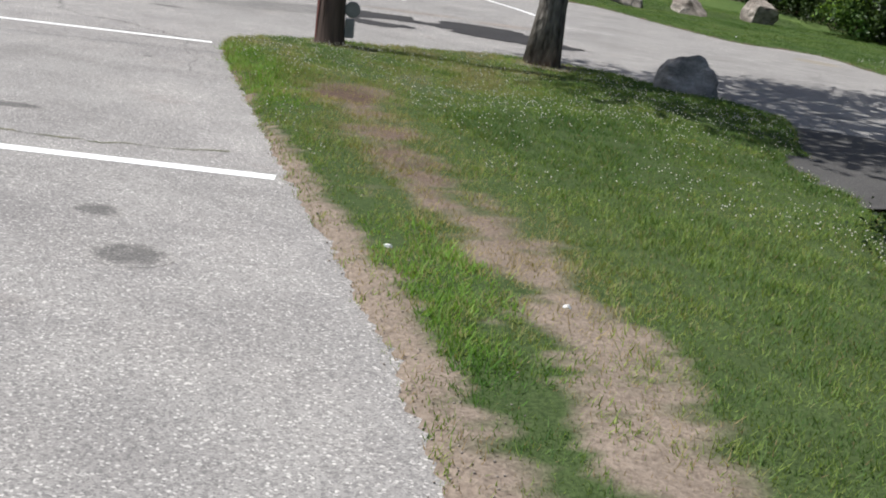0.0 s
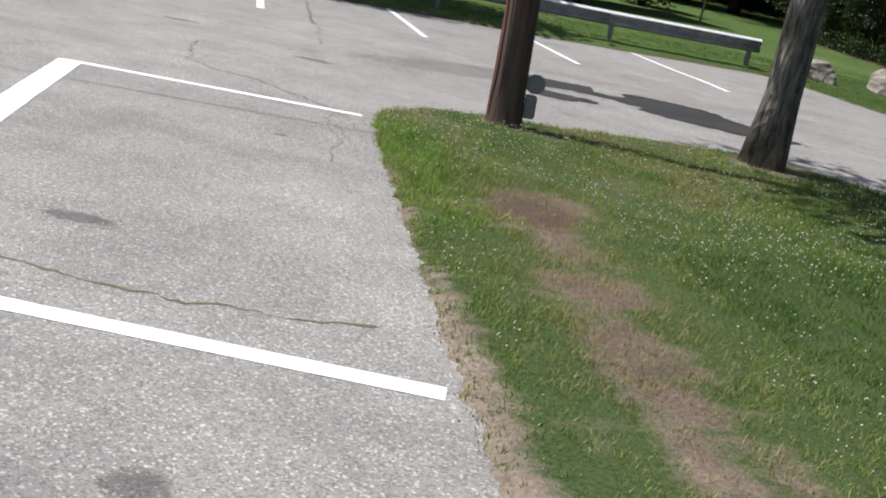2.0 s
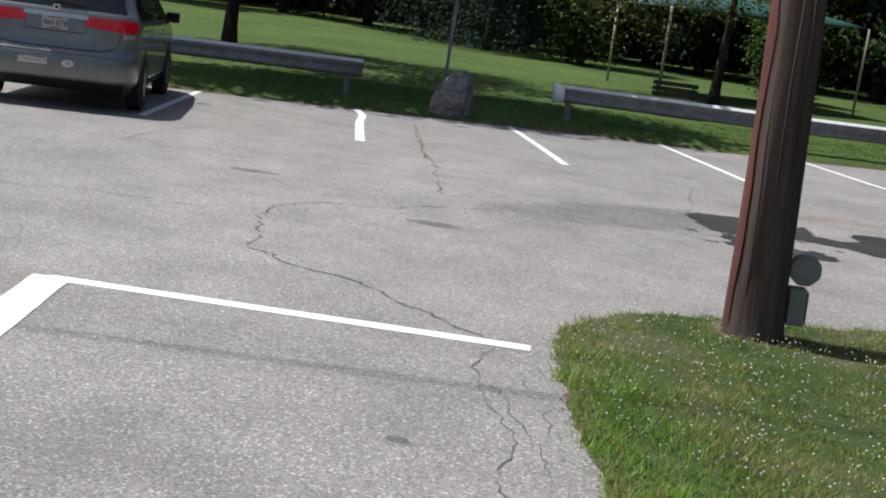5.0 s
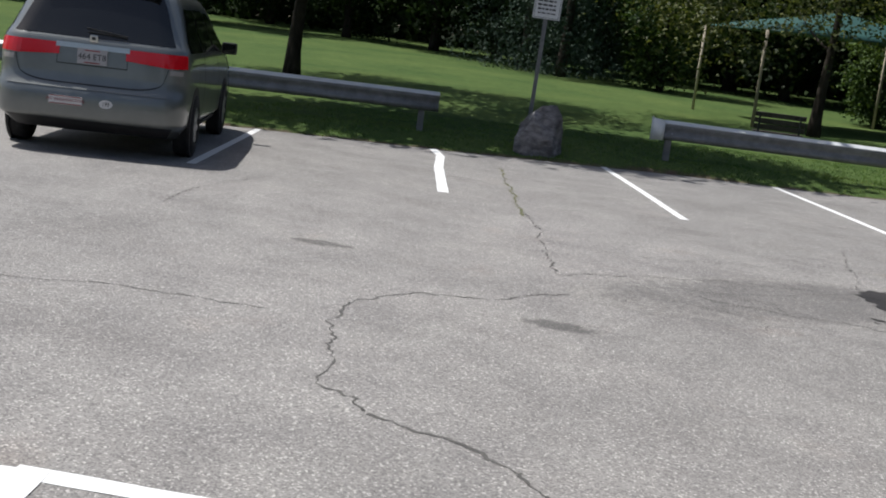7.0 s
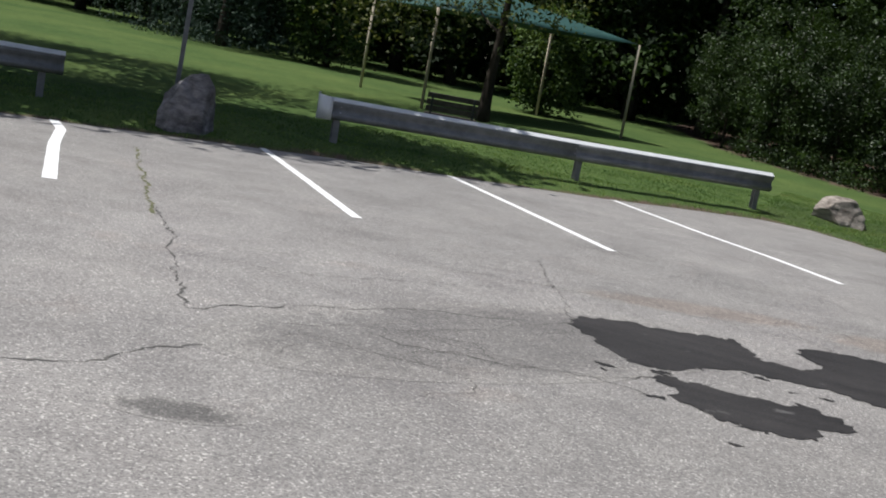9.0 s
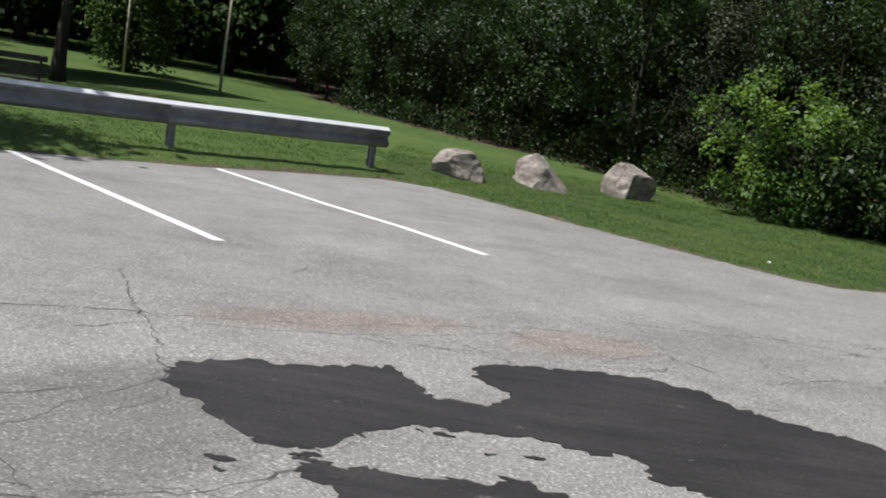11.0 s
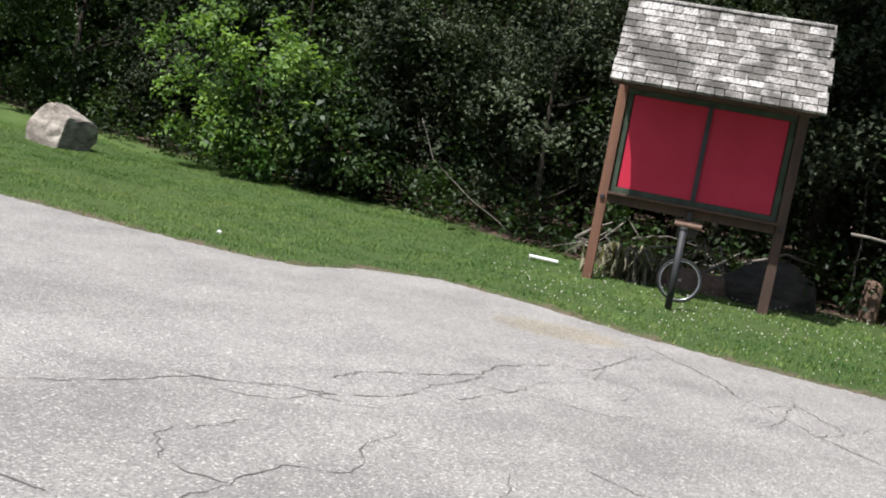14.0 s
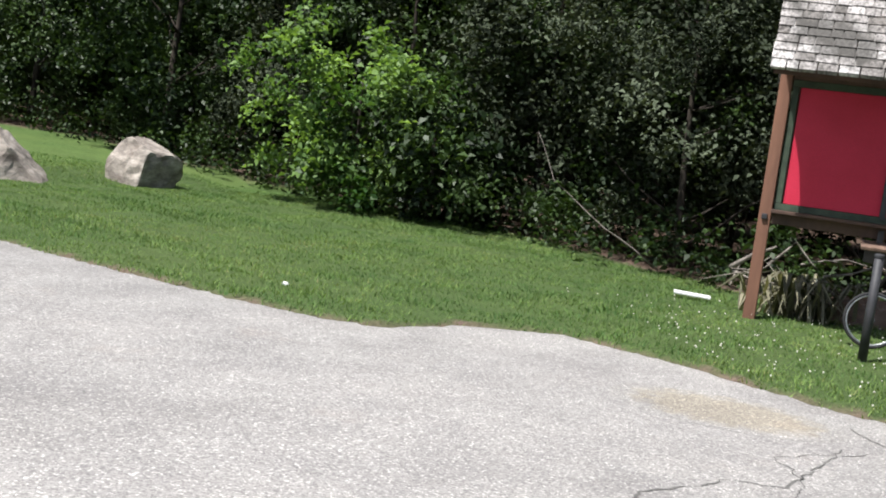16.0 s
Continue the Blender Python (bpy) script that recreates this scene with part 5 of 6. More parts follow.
    plate = part("license_plate", boxed((0.305, 0.008, 0.152), (0, 0.105, 0.985), None, 0.003), PLATE, thing, "white rear license plate")
    face = Matrix.Rotation(radians(90), 4, "X")
    lettering("464 ET8", 0.085, Matrix.Translation((0, 0.0995, 0.98)) @ face, INK, plate)
    for z in (1.043, 0.923):
        part("plate_bar", boxed((0.16, 0.003, 0.010), (0, 0.1, z), None, 0.0), RED_INK, plate)
    st = part("bumper_sticker", boxed((0.34, 0.006, 0.085), (-0.22, -0.002, 0.535), None, 0.002), STICKER, thing, "white bumper sticker with red lettering")
    lettering("MT WASHINGTON", 0.045, Matrix.Translation((-0.22, -0.0062, 0.537)) @ face, RED_INK, st)
    for z in (0.572, 0.499):
        part("sticker_edge", boxed((0.33, 0.002, 0.008), (-0.22, -0.006, z), None, 0.0), RED_INK, st)
    ov = bmesh.new()
    bmesh.ops.create_cone(ov, cap_ends=True, segments=24, radius1=0.5, radius2=0.5, depth=0.006, matrix=Matrix.Translation((0.19, 0.0, 0.535)) @ Matrix.Diagonal((0.14, 1, 0.085, 1)) @ Matrix.Rotation(radians(90), 4, "X"))
    oval = part("oval_sticker", ov, STICKER, thing, "white oval sticker")
    lettering("192", 0.052, Matrix.Translation((0.19, -0.0045, 0.533)) @ face, INK, oval)
    part("bumper_step", van_patch(-1.35, 1.35, 0.655, 0.672, 0.010, 20, 1), CAR_PAINT, thing)
    part("tailgate_seam", van_patch(-1.05, 1.05, 0.70, 0.712, 0.004, 24, 1, shape=lambda p, z, u, v: (p, z + 0.06 * abs(2 * u - 1) ** 6)), BLACK_TRIM, thing)
    for mir in (False, True):
        part("tailgate_seam", van_patch(1.04, 1.055, 0.76, 0.945, 0.004, 1, 8, mir, lambda p, z, u, v: (p + 0.16 * v ** 0.6, z)), BLACK_TRIM, thing)
    part("lower_valance", van_patch(-1.5, 1.5, 0.225, 0.345, 0.006, 20, 3), BLACK_TRIM, thing)
    return thing


van(pose(-11.80, 14.56, 0.0, 0, 0, math.degrees(math.atan2(0.66, 0.75)) + 2.5) @ Matrix.Diagonal((1.03, 1.03, 1.075, 1)))


# ---- park ----
def canopy(corners, heights, label):
    cx, cy = sum(c[0] for c in corners) / 4, sum(c[1] for c in corners) / 4
    thing = root("shade_canopy", pose(cx, cy, 0), label, "canopy")
    for (x, y), h in zip(corners, heights):
        z = ground_z(x, y)
        part("pole", tube(bmesh.new(), [(x - cx, y - cy, z - 0.1), (x - cx, y - cy, h)], [0.045, 0.04], 12), TAN_POLE, thing, smooth=True)
    bm = bmesh.new()
    n, grid = 10, []
    (a, b, c, d), (ha, hb, hc, hd) = corners, heights
    for i in range(n + 1):
        row = []
        for j in range(n + 1):
            u, v = i / n, j / n
            w = ((1 - u) * (1 - v), u * (1 - v), u * v, (1 - u) * v)
            x = sum(k * p[0] for k, p in zip(w, corners)) - cx
            y = sum(k * p[1] for k, p in zip(w, corners)) - cy
            z = sum(k * h for k, h in zip(w, heights)) + 0.75 * (1 - max(abs(2 * u - 1), abs(2 * v - 1))) + 0.02 * math.sin(9 * u) * math.sin(8 * v)
            row.append(bm.verts.new((x, y, z)))
        grid.append(row)
    for r0, r1 in zip(grid, grid[1:]):
        for j in range(n):
            bm.faces.new((r0[j], r1[j], r1[j + 1], r0[j + 1]))
    bmesh.ops.recalc_face_normals(bm, faces=bm.faces)
    bmesh.ops.solidify(bm, geom=bm.faces[:], thickness=0.01)
    part("fabric", bm, CANOPY, thing, "green shade cloth", True)
    return thing


canopy([(-17.3, 40.0), (-13.95, 36.9), (-9.95, 42.9), (-13.35, 45.1)], [3.3, 3.15, 3.35, 3.4], "green cloth shade canopy on four pale poles")


def bench(m):
    thing = root("park_bench", m @ Matrix.Diagonal((0.70, 0.9, 0.93, 1)), "dark slatted park bench on the lawn", "bench")
    for k in range(4):
        part("seat_slat", boxed((1.5, 0.09, 0.03), (0, -0.22 + 0.105 * k, 0.43), None, 0.005), BENCH_WOOD, thing)
    for k in range(3):
        part("back_slat", boxed((1.5, 0.03, 0.11), (0, 0.22 + 0.02 * k, 0.55 + 0.14 * k), Matrix.Rotation(radians(-8), 4, "X"), 0.005), BENCH_WOOD, thing)
    for s in (-1, 1):
        part("leg", boxed((0.06, 0.06, 0.42), (s * 0.6, -0.2, 0.2), None, 0.005), IRON, thing)
        part("leg", boxed((0.06, 0.06, 0.92), (s * 0.6, 0.25, 0.42), Matrix.Rotation(radians(-6), 4, "X"), 0.005), IRON, thing)
    return thing


bench(on_ground(-10.75, 30.85, 205))


# ---- plants ----
def leaves(rng, centres, spread, count, size, outward, flat=0.85, shape=0.55):
    """Leaf quads about clump centres. Gives vertices, faces and a tone for each vertex."""
    pick = rng.integers(0, len(centres), count)
    p = centres[pick] + rng.normal(0, 1, (count, 3)) * spread
    nrm = outward[pick] * 0.35 + rng.normal(0, 0.5, (count, 3)) + np.array([0, 0, flat])
    nrm /= np.linalg.norm(nrm, axis=1, keepdims=True) + 1e-9
    a = np.cross(nrm, rng.normal(0, 1, (count, 3)))
    a /= np.linalg.norm(a, axis=1, keepdims=True) + 1e-9
    b = np.cross(nrm, a)
    s = (size * rng.uniform(0.6, 1.3, count))[:, None]
    droop = nrm * s * 0.18
    v = np.stack([p - a * s * 0.5, p + b * s * shape * 0.5 + droop, p + a * s * 0.5 - droop, p - b * s * shape * 0.5 + droop], 1).reshape(-1, 3)
    f = np.arange(count * 4).reshape(-1, 4)
    tone = np.repeat(np.clip(rng.normal(0.40, 0.13, count) + 0.30 * rng.normal(0, 1, len(centres))[pick], 0, 1), 4)
    return v, f, tone


def crown_clumps(rng, n, centre, radii, low=-1.0, hollow=0.55):
    """Clump centres in an uneven blob: most near its skin, with lobes and gaps."""
    d = rng.normal(0, 1, (n * 3, 3))
    d /= np.linalg.norm(d, axis=1, keepdims=True)
    d = d[d[:, 2] > low][:n]
    lobe = 1 + 0.22 * np.sin(3.1 * d[:, 0] + 4.0 * d[:, 2] + rng.uniform(0, 6)) * np.sin(2.7 * d[:, 1] + rng.uniform(0, 6)) + 0.12 * np.sin(7 * d[:, 0] + 5 * d[:, 1] + rng.uniform(0, 6))
    r = (hollow + (1 - hollow) * rng.uniform(0, 1, len(d)) ** 0.6) * lobe
    return np.array(centre) + d * r[:, None] * np.array(radii), d


def tree_limbs(seed, height, radius, crown_z, spread, limbs=9, lean=0.0, sides=12):
    rnd = random.Random(seed)
    bm = bmesh.new()
    spine = [(lean * z * 0.1 + 0.06 * math.sin(z * 0.9 + seed), 0.06 * math.cos(z * 0.7 + seed) - 0.06 * math.cos(seed), z) for z in np.linspace(-0.15, height, 12)]
    spine = [(x - spine[0][0], y - spine[0][1], z) for x, y, z in spine]
    rad = [radius * (1.32 if i == 0 else 1.12 if i == 1 and height < 9 else 1.0) * (1 - 0.8 * i / 11) for i in range(12)]
    tube(bm, spine, rad, sides * 2, True, 0.14, seed)
    for k in range(limbs):
        u = rnd.uniform(crown_z / height, 0.92)
        i = min(int(u * 11), 10)
        b = Vector(spine[i])
        w = rnd.uniform(0, math.tau)
        L = spread * rnd.uniform(0.55, 1.0) * (1.15 - 0.6 * u)
        d = Vector((math.cos(w), math.sin(w), rnd.uniform(0.25, 0.9)))
        pts = [b + d * L * q + Vector((0, 0, 0.15 * L * q * q)) + noise.noise_vector(b + d * q * 3) * 0.12 * L * q for q in (0, 0.3, 0.65, 1.0)]
        r = rad[i] * 0.5
        tube(bm, pts, [r, r * 0.7, r * 0.4, r * 0.12], 6)
    return bm


def tree(name, m, label, seed, height, trunk_r, crown_c, crown_r, count, size, leaf, bark=BARK_DARK, low=-1.0, clumps=150, category="tree", limbs=9, spread=None, group="", hollow=0.55, clump_spread=0.11):
    rng = np.random.default_rng(seed)
    thing = root(name, m, label, category, group)
    part("trunk", tree_limbs(seed, height * 0.85, trunk_r, max(0.5, crown_c[2] - crown_r[2] * 0.8), spread or crown_r[0] * 0.8, limbs), bark, thing, smooth=True)
    c, d = crown_clumps(rng, clumps, crown_c, crown_r, low, hollow)
    v, f, tone = leaves(rng, c, max(crown_r) * clump_spread, count, size, d)
    v[:, 2] = np.maximum(v[:, 2], 0.03)
    plain_mesh("crown", v, f, leaf, thing, {"tone": tone})
    return thing


# shade tree on the lawn
tree("shade_tree", on_ground(0.33, 14.11, 40), "grey-barked lawn tree with broad leafy crown", 7, 11.0, 0.195, (1.12, -1.7, 7.0), (4.0, 3.9, 2.6), 9000, 0.22, LEAF_WOOD, BARK, -0.9, 130)
tree("park_tree", on_ground(-12.32, 37.15, 0), "slim dark-trunked park tree with airy crown", 17, 7.5, 0.15, (-1.0, -2.2, 4.1), (4.4, 3.4, 2.1), 11000, 0.14, LEAF_PARK, BARK_DARK, -0.95, 130)
tree("park_tree", on_ground(-22.35, 27.6, 10), "dark-trunked tree with wide crown shading grass", 23, 9.0, 0.19, (0.5, 0.0, 6.2), (4.6, 4.6, 2.9), 12000, 0.24, LEAF_WOOD, BARK_DARK, -0.9, 150)
# Unseen tree added behind the van, crown stretched to shade the rail grass.
tree("park_tree", on_ground(-20.0, 21.2, 44), "unseen tree added behind the guardrail to shade the grass", 24, 9.0, 0.2, (3.9, -0.95, 6.4), (5.4, 2.0, 2.0), 32000, 0.30, LEAF_WOOD, BARK_DARK, -0.95, 190, hollow=0.2)


def spruce(m, height, seed):
    rng = np.random.default_rng(seed)
    thing = root("spruce", m, "dark blue-green spruce with drooping tiers", "conifer")
    part("trunk", tree_limbs(seed, height, 0.22, height, 0.2, 0), BARK_DARK, thing, smooth=True)
    cs, ds = [], []
    for z in np.arange(0.3, height - 0.2, 0.38):
        R = 0.42 * (height - z) * 0.75 + 0.2
        k = int(9 + R * 5)
        for w in rng.uniform(0, math.tau, k):
            for q in np.linspace(0.35, 1.0, 4):
                cs.append((R * q * math.cos(w), R * q * math.sin(w), z - 0.25 * R * q * q + 0.1 * rng.normal()))
                ds.append((math.cos(w), math.sin(w), -0.3))
    v, f, tone = leaves(rng, np.array(cs), 0.13, 12000, 0.20, np.array(ds), 0.2, 0.3)
    v[:, 2] = np.maximum(v[:, 2], 0.03)
    plain_mesh("crown", v, f, LEAF_SPRUCE, thing, {"tone": tone})
    return thing


spruce(on_ground(-26.4, 46.2), 9.5, 5)
spruce(on_ground(-29.5, 48.0), 11.0, 6)

# rounded bushes by the canopy
tree("bush", on_ground(-13.7, 46.3), "rounded leafy green bush on the lawn", 31, 3.4, 0.07, (0.15, 0, 1.8), (1.2, 1.2, 1.9), 6000, 0.15, LEAF_LIT, BARK_DARK, -1.0, 90, "bush", 7)
tree("bush", on_ground(-22.6, 47.6), "tall light green bushy tree behind lawn", 32, 6.5, 0.13, (0, 0, 3.0), (2.1, 2.1, 3.1), 9000, 0.19, LEAF_LIT, BARK_DARK, -1.0, 110, "bush", 8)

# bright bush at the wood edge
tree("bright_bush", on_ground(3.3, 33.8, 10), "bright yellow-green leafy bush at wood edge", 41, 2.3, 0.05, (0.1, 0.0, 1.30), (2.0, 1.45, 1.35), 6200, 0.125, LEAF_BRIGHT, BARK_DARK, -1.0, 62, "bush", 14, hollow=0.25, clump_spread=0.075)
tree("bush", on_ground(4.25, 33.0, 70), "dark green leafy shrub at wood edge", 42, 2.2, 0.05, (0, 0, 0.95), (1.25, 1.1, 1.05), 3600, 0.13, LEAF_WEED, BARK_DARK, -1.0, 60, "bush", 7)

tree("bush", on_ground(9.85, 24.75, 30), "leafy green shrub beside the broken stump", 43, 2.6, 0.05, (0, 0, 1.25), (0.95, 0.9, 1.3), 4600, 0.10, LEAF_LIT, BARK_DARK, -1.0, 60, "bush", 8)

# wood edge: tall grey-green shrubs, three builds, then copies
SHRUB_LABEL = "tall grey-green shrub in the tangled wood edge"
shrub_at = [(5.9, 33.2), (7.2, 31.8), (8.3, 31.4), (9.6, 30.2), (10.6, 28.6), (11.1, 26.4), (11.6, 24.2), (10.9, 22.3), (13.6, 22.6), (2.9, 37.2), (4.6, 36.0), (15.6, 20.8), (-6.6, 50.6), (3.4, 40.5), (8.6, 28.3), (9.9, 26.6), (10.4, 24.6), (6.6, 29.9), (-2.4, 46.6), (0.3, 43.9), (2.0, 41.4), (-1.7, 42.9), (0.9, 39.7), (-4.0, 46.0), (-5.6, 47.6), (-8.0, 50.2), (-0.4, 44.2)]
shrubs = []
for k in range(3):
    x, y = shrub_at[k]
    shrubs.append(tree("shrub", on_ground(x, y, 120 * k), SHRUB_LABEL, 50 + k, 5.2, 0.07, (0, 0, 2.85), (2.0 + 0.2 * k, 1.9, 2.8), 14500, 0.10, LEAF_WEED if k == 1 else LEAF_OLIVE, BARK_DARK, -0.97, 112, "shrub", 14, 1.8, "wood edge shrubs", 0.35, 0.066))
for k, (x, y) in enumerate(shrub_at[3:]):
    # farther shrubs get the darker leaf in place of wood shade
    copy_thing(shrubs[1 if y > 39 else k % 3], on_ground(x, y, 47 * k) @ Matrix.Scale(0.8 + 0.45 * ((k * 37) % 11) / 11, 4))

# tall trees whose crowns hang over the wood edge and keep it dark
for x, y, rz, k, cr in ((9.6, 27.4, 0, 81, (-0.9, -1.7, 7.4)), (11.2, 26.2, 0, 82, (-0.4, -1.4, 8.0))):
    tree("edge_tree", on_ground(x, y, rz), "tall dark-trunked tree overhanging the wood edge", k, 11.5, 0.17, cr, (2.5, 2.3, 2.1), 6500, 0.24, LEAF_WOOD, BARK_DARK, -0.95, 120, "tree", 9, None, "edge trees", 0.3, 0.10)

# woods behind
WOOD_LABEL = "tall leafy forest tree standing behind the park"
wood_at = [(-60, 30), (-54, 38), (-47, 44), (-42.5, 50.5), (-37, 51), (-33.5, 51.5), (-30, 55), (-24, 57), (-20.5, 55), (-17.5, 58), (-13, 57), (-9.5, 55), (-6, 55), (-2.5, 51.5), (1.5, 47), (5.0, 42.5), (8.5, 38), (11.5, 35), (14, 31.5), (15.0, 28), (15.6, 25.0), (18.0, 23.2), (22.5, 20.5), (29, 19), (37, 18), (-50, 52), (-38, 60), (-16, 66), (0, 58), (12, 44), (20, 34), (22, 27)]
woods = []
for k in range(3):
    x, y = wood_at[k]
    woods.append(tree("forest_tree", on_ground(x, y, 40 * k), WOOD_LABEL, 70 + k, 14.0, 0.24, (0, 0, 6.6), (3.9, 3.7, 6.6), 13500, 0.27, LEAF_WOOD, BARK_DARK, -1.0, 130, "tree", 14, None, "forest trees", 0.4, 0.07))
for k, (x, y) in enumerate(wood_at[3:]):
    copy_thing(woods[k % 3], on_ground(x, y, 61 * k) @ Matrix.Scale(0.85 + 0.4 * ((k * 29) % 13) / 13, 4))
# Unseen copies behind the viewpoint, added for the van glass to reflect.
for k, (x, y) in enumerate([(26, -6), (20, -16), (2, -26), (-16, -30), (-34, -28), (-52, -14), (28, 4)]):
    copy_thing(woods[k % 3], pose(x, y, -0.05, 0, 0, 77 * k))


def far_woods():
    """Dense foliage that closes the view behind the first trees."""
    rng = np.random.default_rng(99)
    arc = np.array([(-110, 10), (-70, 45), (-52, 60), (-30, 66), (-12, 72), (6, 62), (18, 48), (26, 36), (30, 28), (44, 24), (95, 22)], float)
    seg = np.hypot(*np.diff(arc, axis=0).T)
    at = np.r_[0, np.cumsum(seg)]
    s = rng.uniform(0, at[-1], 2600)
    c = np.stack([np.interp(s, at, arc[:, 0]) + rng.normal(0, 2.2, 2600), np.interp(s, at, arc[:, 1]) + rng.normal(0, 2.2, 2600), 16 * rng.uniform(0.02, 1, 2600) ** 1.6], 1)
    d = np.stack([-c[:, 0] / 50, -c[:, 1] / 50, 0 * s], 1)
    v, f, tone = leaves(rng, c, 1.1, 110000, 0.75, d, 0.2, 0.8)
    v[:, 2] = np.maximum(v[:, 2], 0.2)
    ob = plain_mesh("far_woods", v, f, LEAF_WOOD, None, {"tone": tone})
    tagged(ob, "dense dark woods far behind the park", "woods", kind="stuff")


far_woods()


def undergrowth():
    """Low weeds and brambles at the foot of the wood edge."""
    rng = np.random.default_rng(12)
    line = np.array([(-7.2, 47.8), (-5.2, 45.2), (-3.6, 43.2), (-2.2, 41.8), (-0.3, 41.0), (1.0, 37.6), (3.0, 34.8), (4.5, 32.7), (5.5, 30.6), (5.9, 28.6), (6.5, 27.2), (7.6, 26.4), (9.0, 25.6), (9.3, 24.0), (10.4, 22.0), (14, 20.2), (20, 18.8)])
    seg = np.r_[0, np.cumsum(np.hypot(*np.diff(line, axis=0).T))]
    s = rng.uniform(0, seg[-1], 960)
    x, y = np.interp(s, seg, line[:, 0]) + rng.normal(0.35, 0.45, 960), np.interp(s, seg, line[:, 1]) + rng.normal(0.3, 0.4, 960)
    z = lay_of_land(x, y)[0]
    c = np.stack([x, y, z + rng.uniform(0.02, 0.75, 960) ** 1.2], 1)
    v, f, tone = leaves(rng, c, 0.14, 25000, 0.10, np.zeros((960, 3)), 0.9)
    v[:, 2] = np.maximum(v[:, 2], 0.03)
    tagged(plain_mesh("undergrowth", v, f, LEAF_WEED, None, {"tone": tone}), "low green weeds under the wood edge", "undergrowth", kind="stuff")


undergrowth()


def dead_branch(pts, r, label="bare grey dead branch fallen at wood edge"):
    bm = bmesh.new()
    path = [Vector(p) for p in pts]
    dense = []
    for a, b in zip(path, path[1:]):
        for k in range(4):
            q = a.lerp(b, k / 4)
            dense.append(q + noise.noise_vector(q * 2.0) * 0.04)
    dense.append(path[-1])
    tube(bm, dense, [r * (1 - 0.75 * i / len(dense)) for i in range(len(dense))], 6)
    tagged(part("dead_branch", bm, TWIG, smooth=True), label, "branch", "dead branches")


dead_branch([(6.0, 29.2, 0.05), (5.3, 29.4, 0.45), (4.75, 29.8, 0.95), (4.55, 30.0, 1.5)], 0.010, "thin pale bent branch before dark shrubs")
brush = random.Random(21)
for k in range(26):
    x, y = brush.uniform(5.6, 8.4), brush.uniform(26.4, 27.6)
    w, L = brush.uniform(0, math.tau), brush.uniform(0.5, 1.5)
    z = brush.uniform(0.08, 0.5)
    dead_branch([(x, y, z), (x + 0.5 * L * math.cos(w), y + 0.3 * L * math.sin(w), z + brush.uniform(-0.05, 0.3)), (x + L * math.cos(w), y + 0.6 * L * math.sin(w), max(0.05, z + brush.uniform(-0.2, 0.35)))], brush.uniform(0.008, 0.03), "dead branch in the brush pile behind kiosk")
for x, y, L in ((9.6, 24.4, 2.4), (10.2, 25.6, 3.0), (9.3, 26.2, 2.2), (9.9, 23.9, 1.6)):
    dead_branch([(x, y, 0.0), (x + 0.1, y + 0.1, L * 0.4), (x - 0.1, y + 0.05, L * 0.75), (x + 0.05, y, L)], 0.022, "thin bare upright stem at wood edge")
dead_branch([(8.2, 25.3, 1.05), (9.0, 24.9, 1.05), (10.1, 24.3, 0.95)], 0.022)


# ---- grass ----
def grass(name, rng, n, area, h, w, material, keep, label, lean=0.9, dry=False):
    (x0, x1), (y0, y1) = area
    x, y = rng.uniform(x0, x1, n), rng.uniform(y0, y1, n)
    z, bare, soil, sd = lay_of_land(x, y)
    ok = keep(x, y, z, bare, sd, rng.uniform(0, 1, n))
    x, y, z, bare = x[ok], y[ok], z[ok], bare[ok]
    k = len(x)
    tall = (0.78 + 0.32 * ripple(x, y, 1.1, 6.0) + 0.30 * ripple(x, y, 4.0, 2.0) + 0.25 * ripple(x, y, 9.0, 4.0)) * rng.uniform(0.5, 1.3, k) * h
    a = rng.uniform(0, math.tau, k)
    b = a + rng.normal(1.57, 0.6, k)
    ww = w * rng.uniform(0.6, 1.3, k) / 2
    base = np.stack([x, y, z - 0.012], 1)
    side = np.stack([np.cos(a) * ww, np.sin(a) * ww, 0 * ww], 1)
    ln = tall * lean * rng.uniform(0.2, 1.4, k)
    tip = base + np.stack([np.cos(b) * ln, np.sin(b) * ln, tall], 1)
    v = np.stack([base - side, base + side, tip], 1).reshape(-1, 3)
    f = np.arange(3 * k).reshape(-1, 3)
    td = to_line(x, y, TRACK)[0]
    dry_zone = smooth(1.0, 0.2, td) * smooth(4.5, 8.0, y) * (y < 16) + 0.5 * smooth(0.5, 0.1, td) * (y < 16)
    dry_zone = np.maximum(dry_zone, smooth(7.0, 9.0, y) * smooth(1.8, 0.4, x) * (y < 15) * np.clip(0.55 + 0.8 * ripple(x, y, 1.5, 4.0), 0, 1))
    lush = smooth(0.9, 0.3, np.hypot((x - 2.9) * 0.9, (y - 4.75) * 0.55)) + 0.5 * smooth(0.8, 0.2, np.hypot(x + 1.6, (y - 9.9) * 0.6))
    patchy = 0.36 - 0.16 * smooth(0.6, 1.8, x) * smooth(6, 9, y) * (y < 15) + 0.34 * np.clip(lush, 0, 1) + dry_zone * rng.uniform(0.25, 1.0, k) + 0.24 * ripple(x, y, 0.55, 3.0) + 0.20 * ripple(x, y, 2.6, 8.0) + 0.16 * ripple(x, y, 7.5, 5.0) + rng.normal(0, 0.17, k)
    return tagged(plain_mesh(name, v, f, material, None, {"tone": np.repeat(np.clip(patchy, 0, 1), 3)}), label, "grass", kind="stuff")


g_rng = np.random.default_rng(5)


def on_island(x, y):
    return inside(x, y, ISLAND_EDGE + [(6.2, 8), (9, 3), (12, -2)])


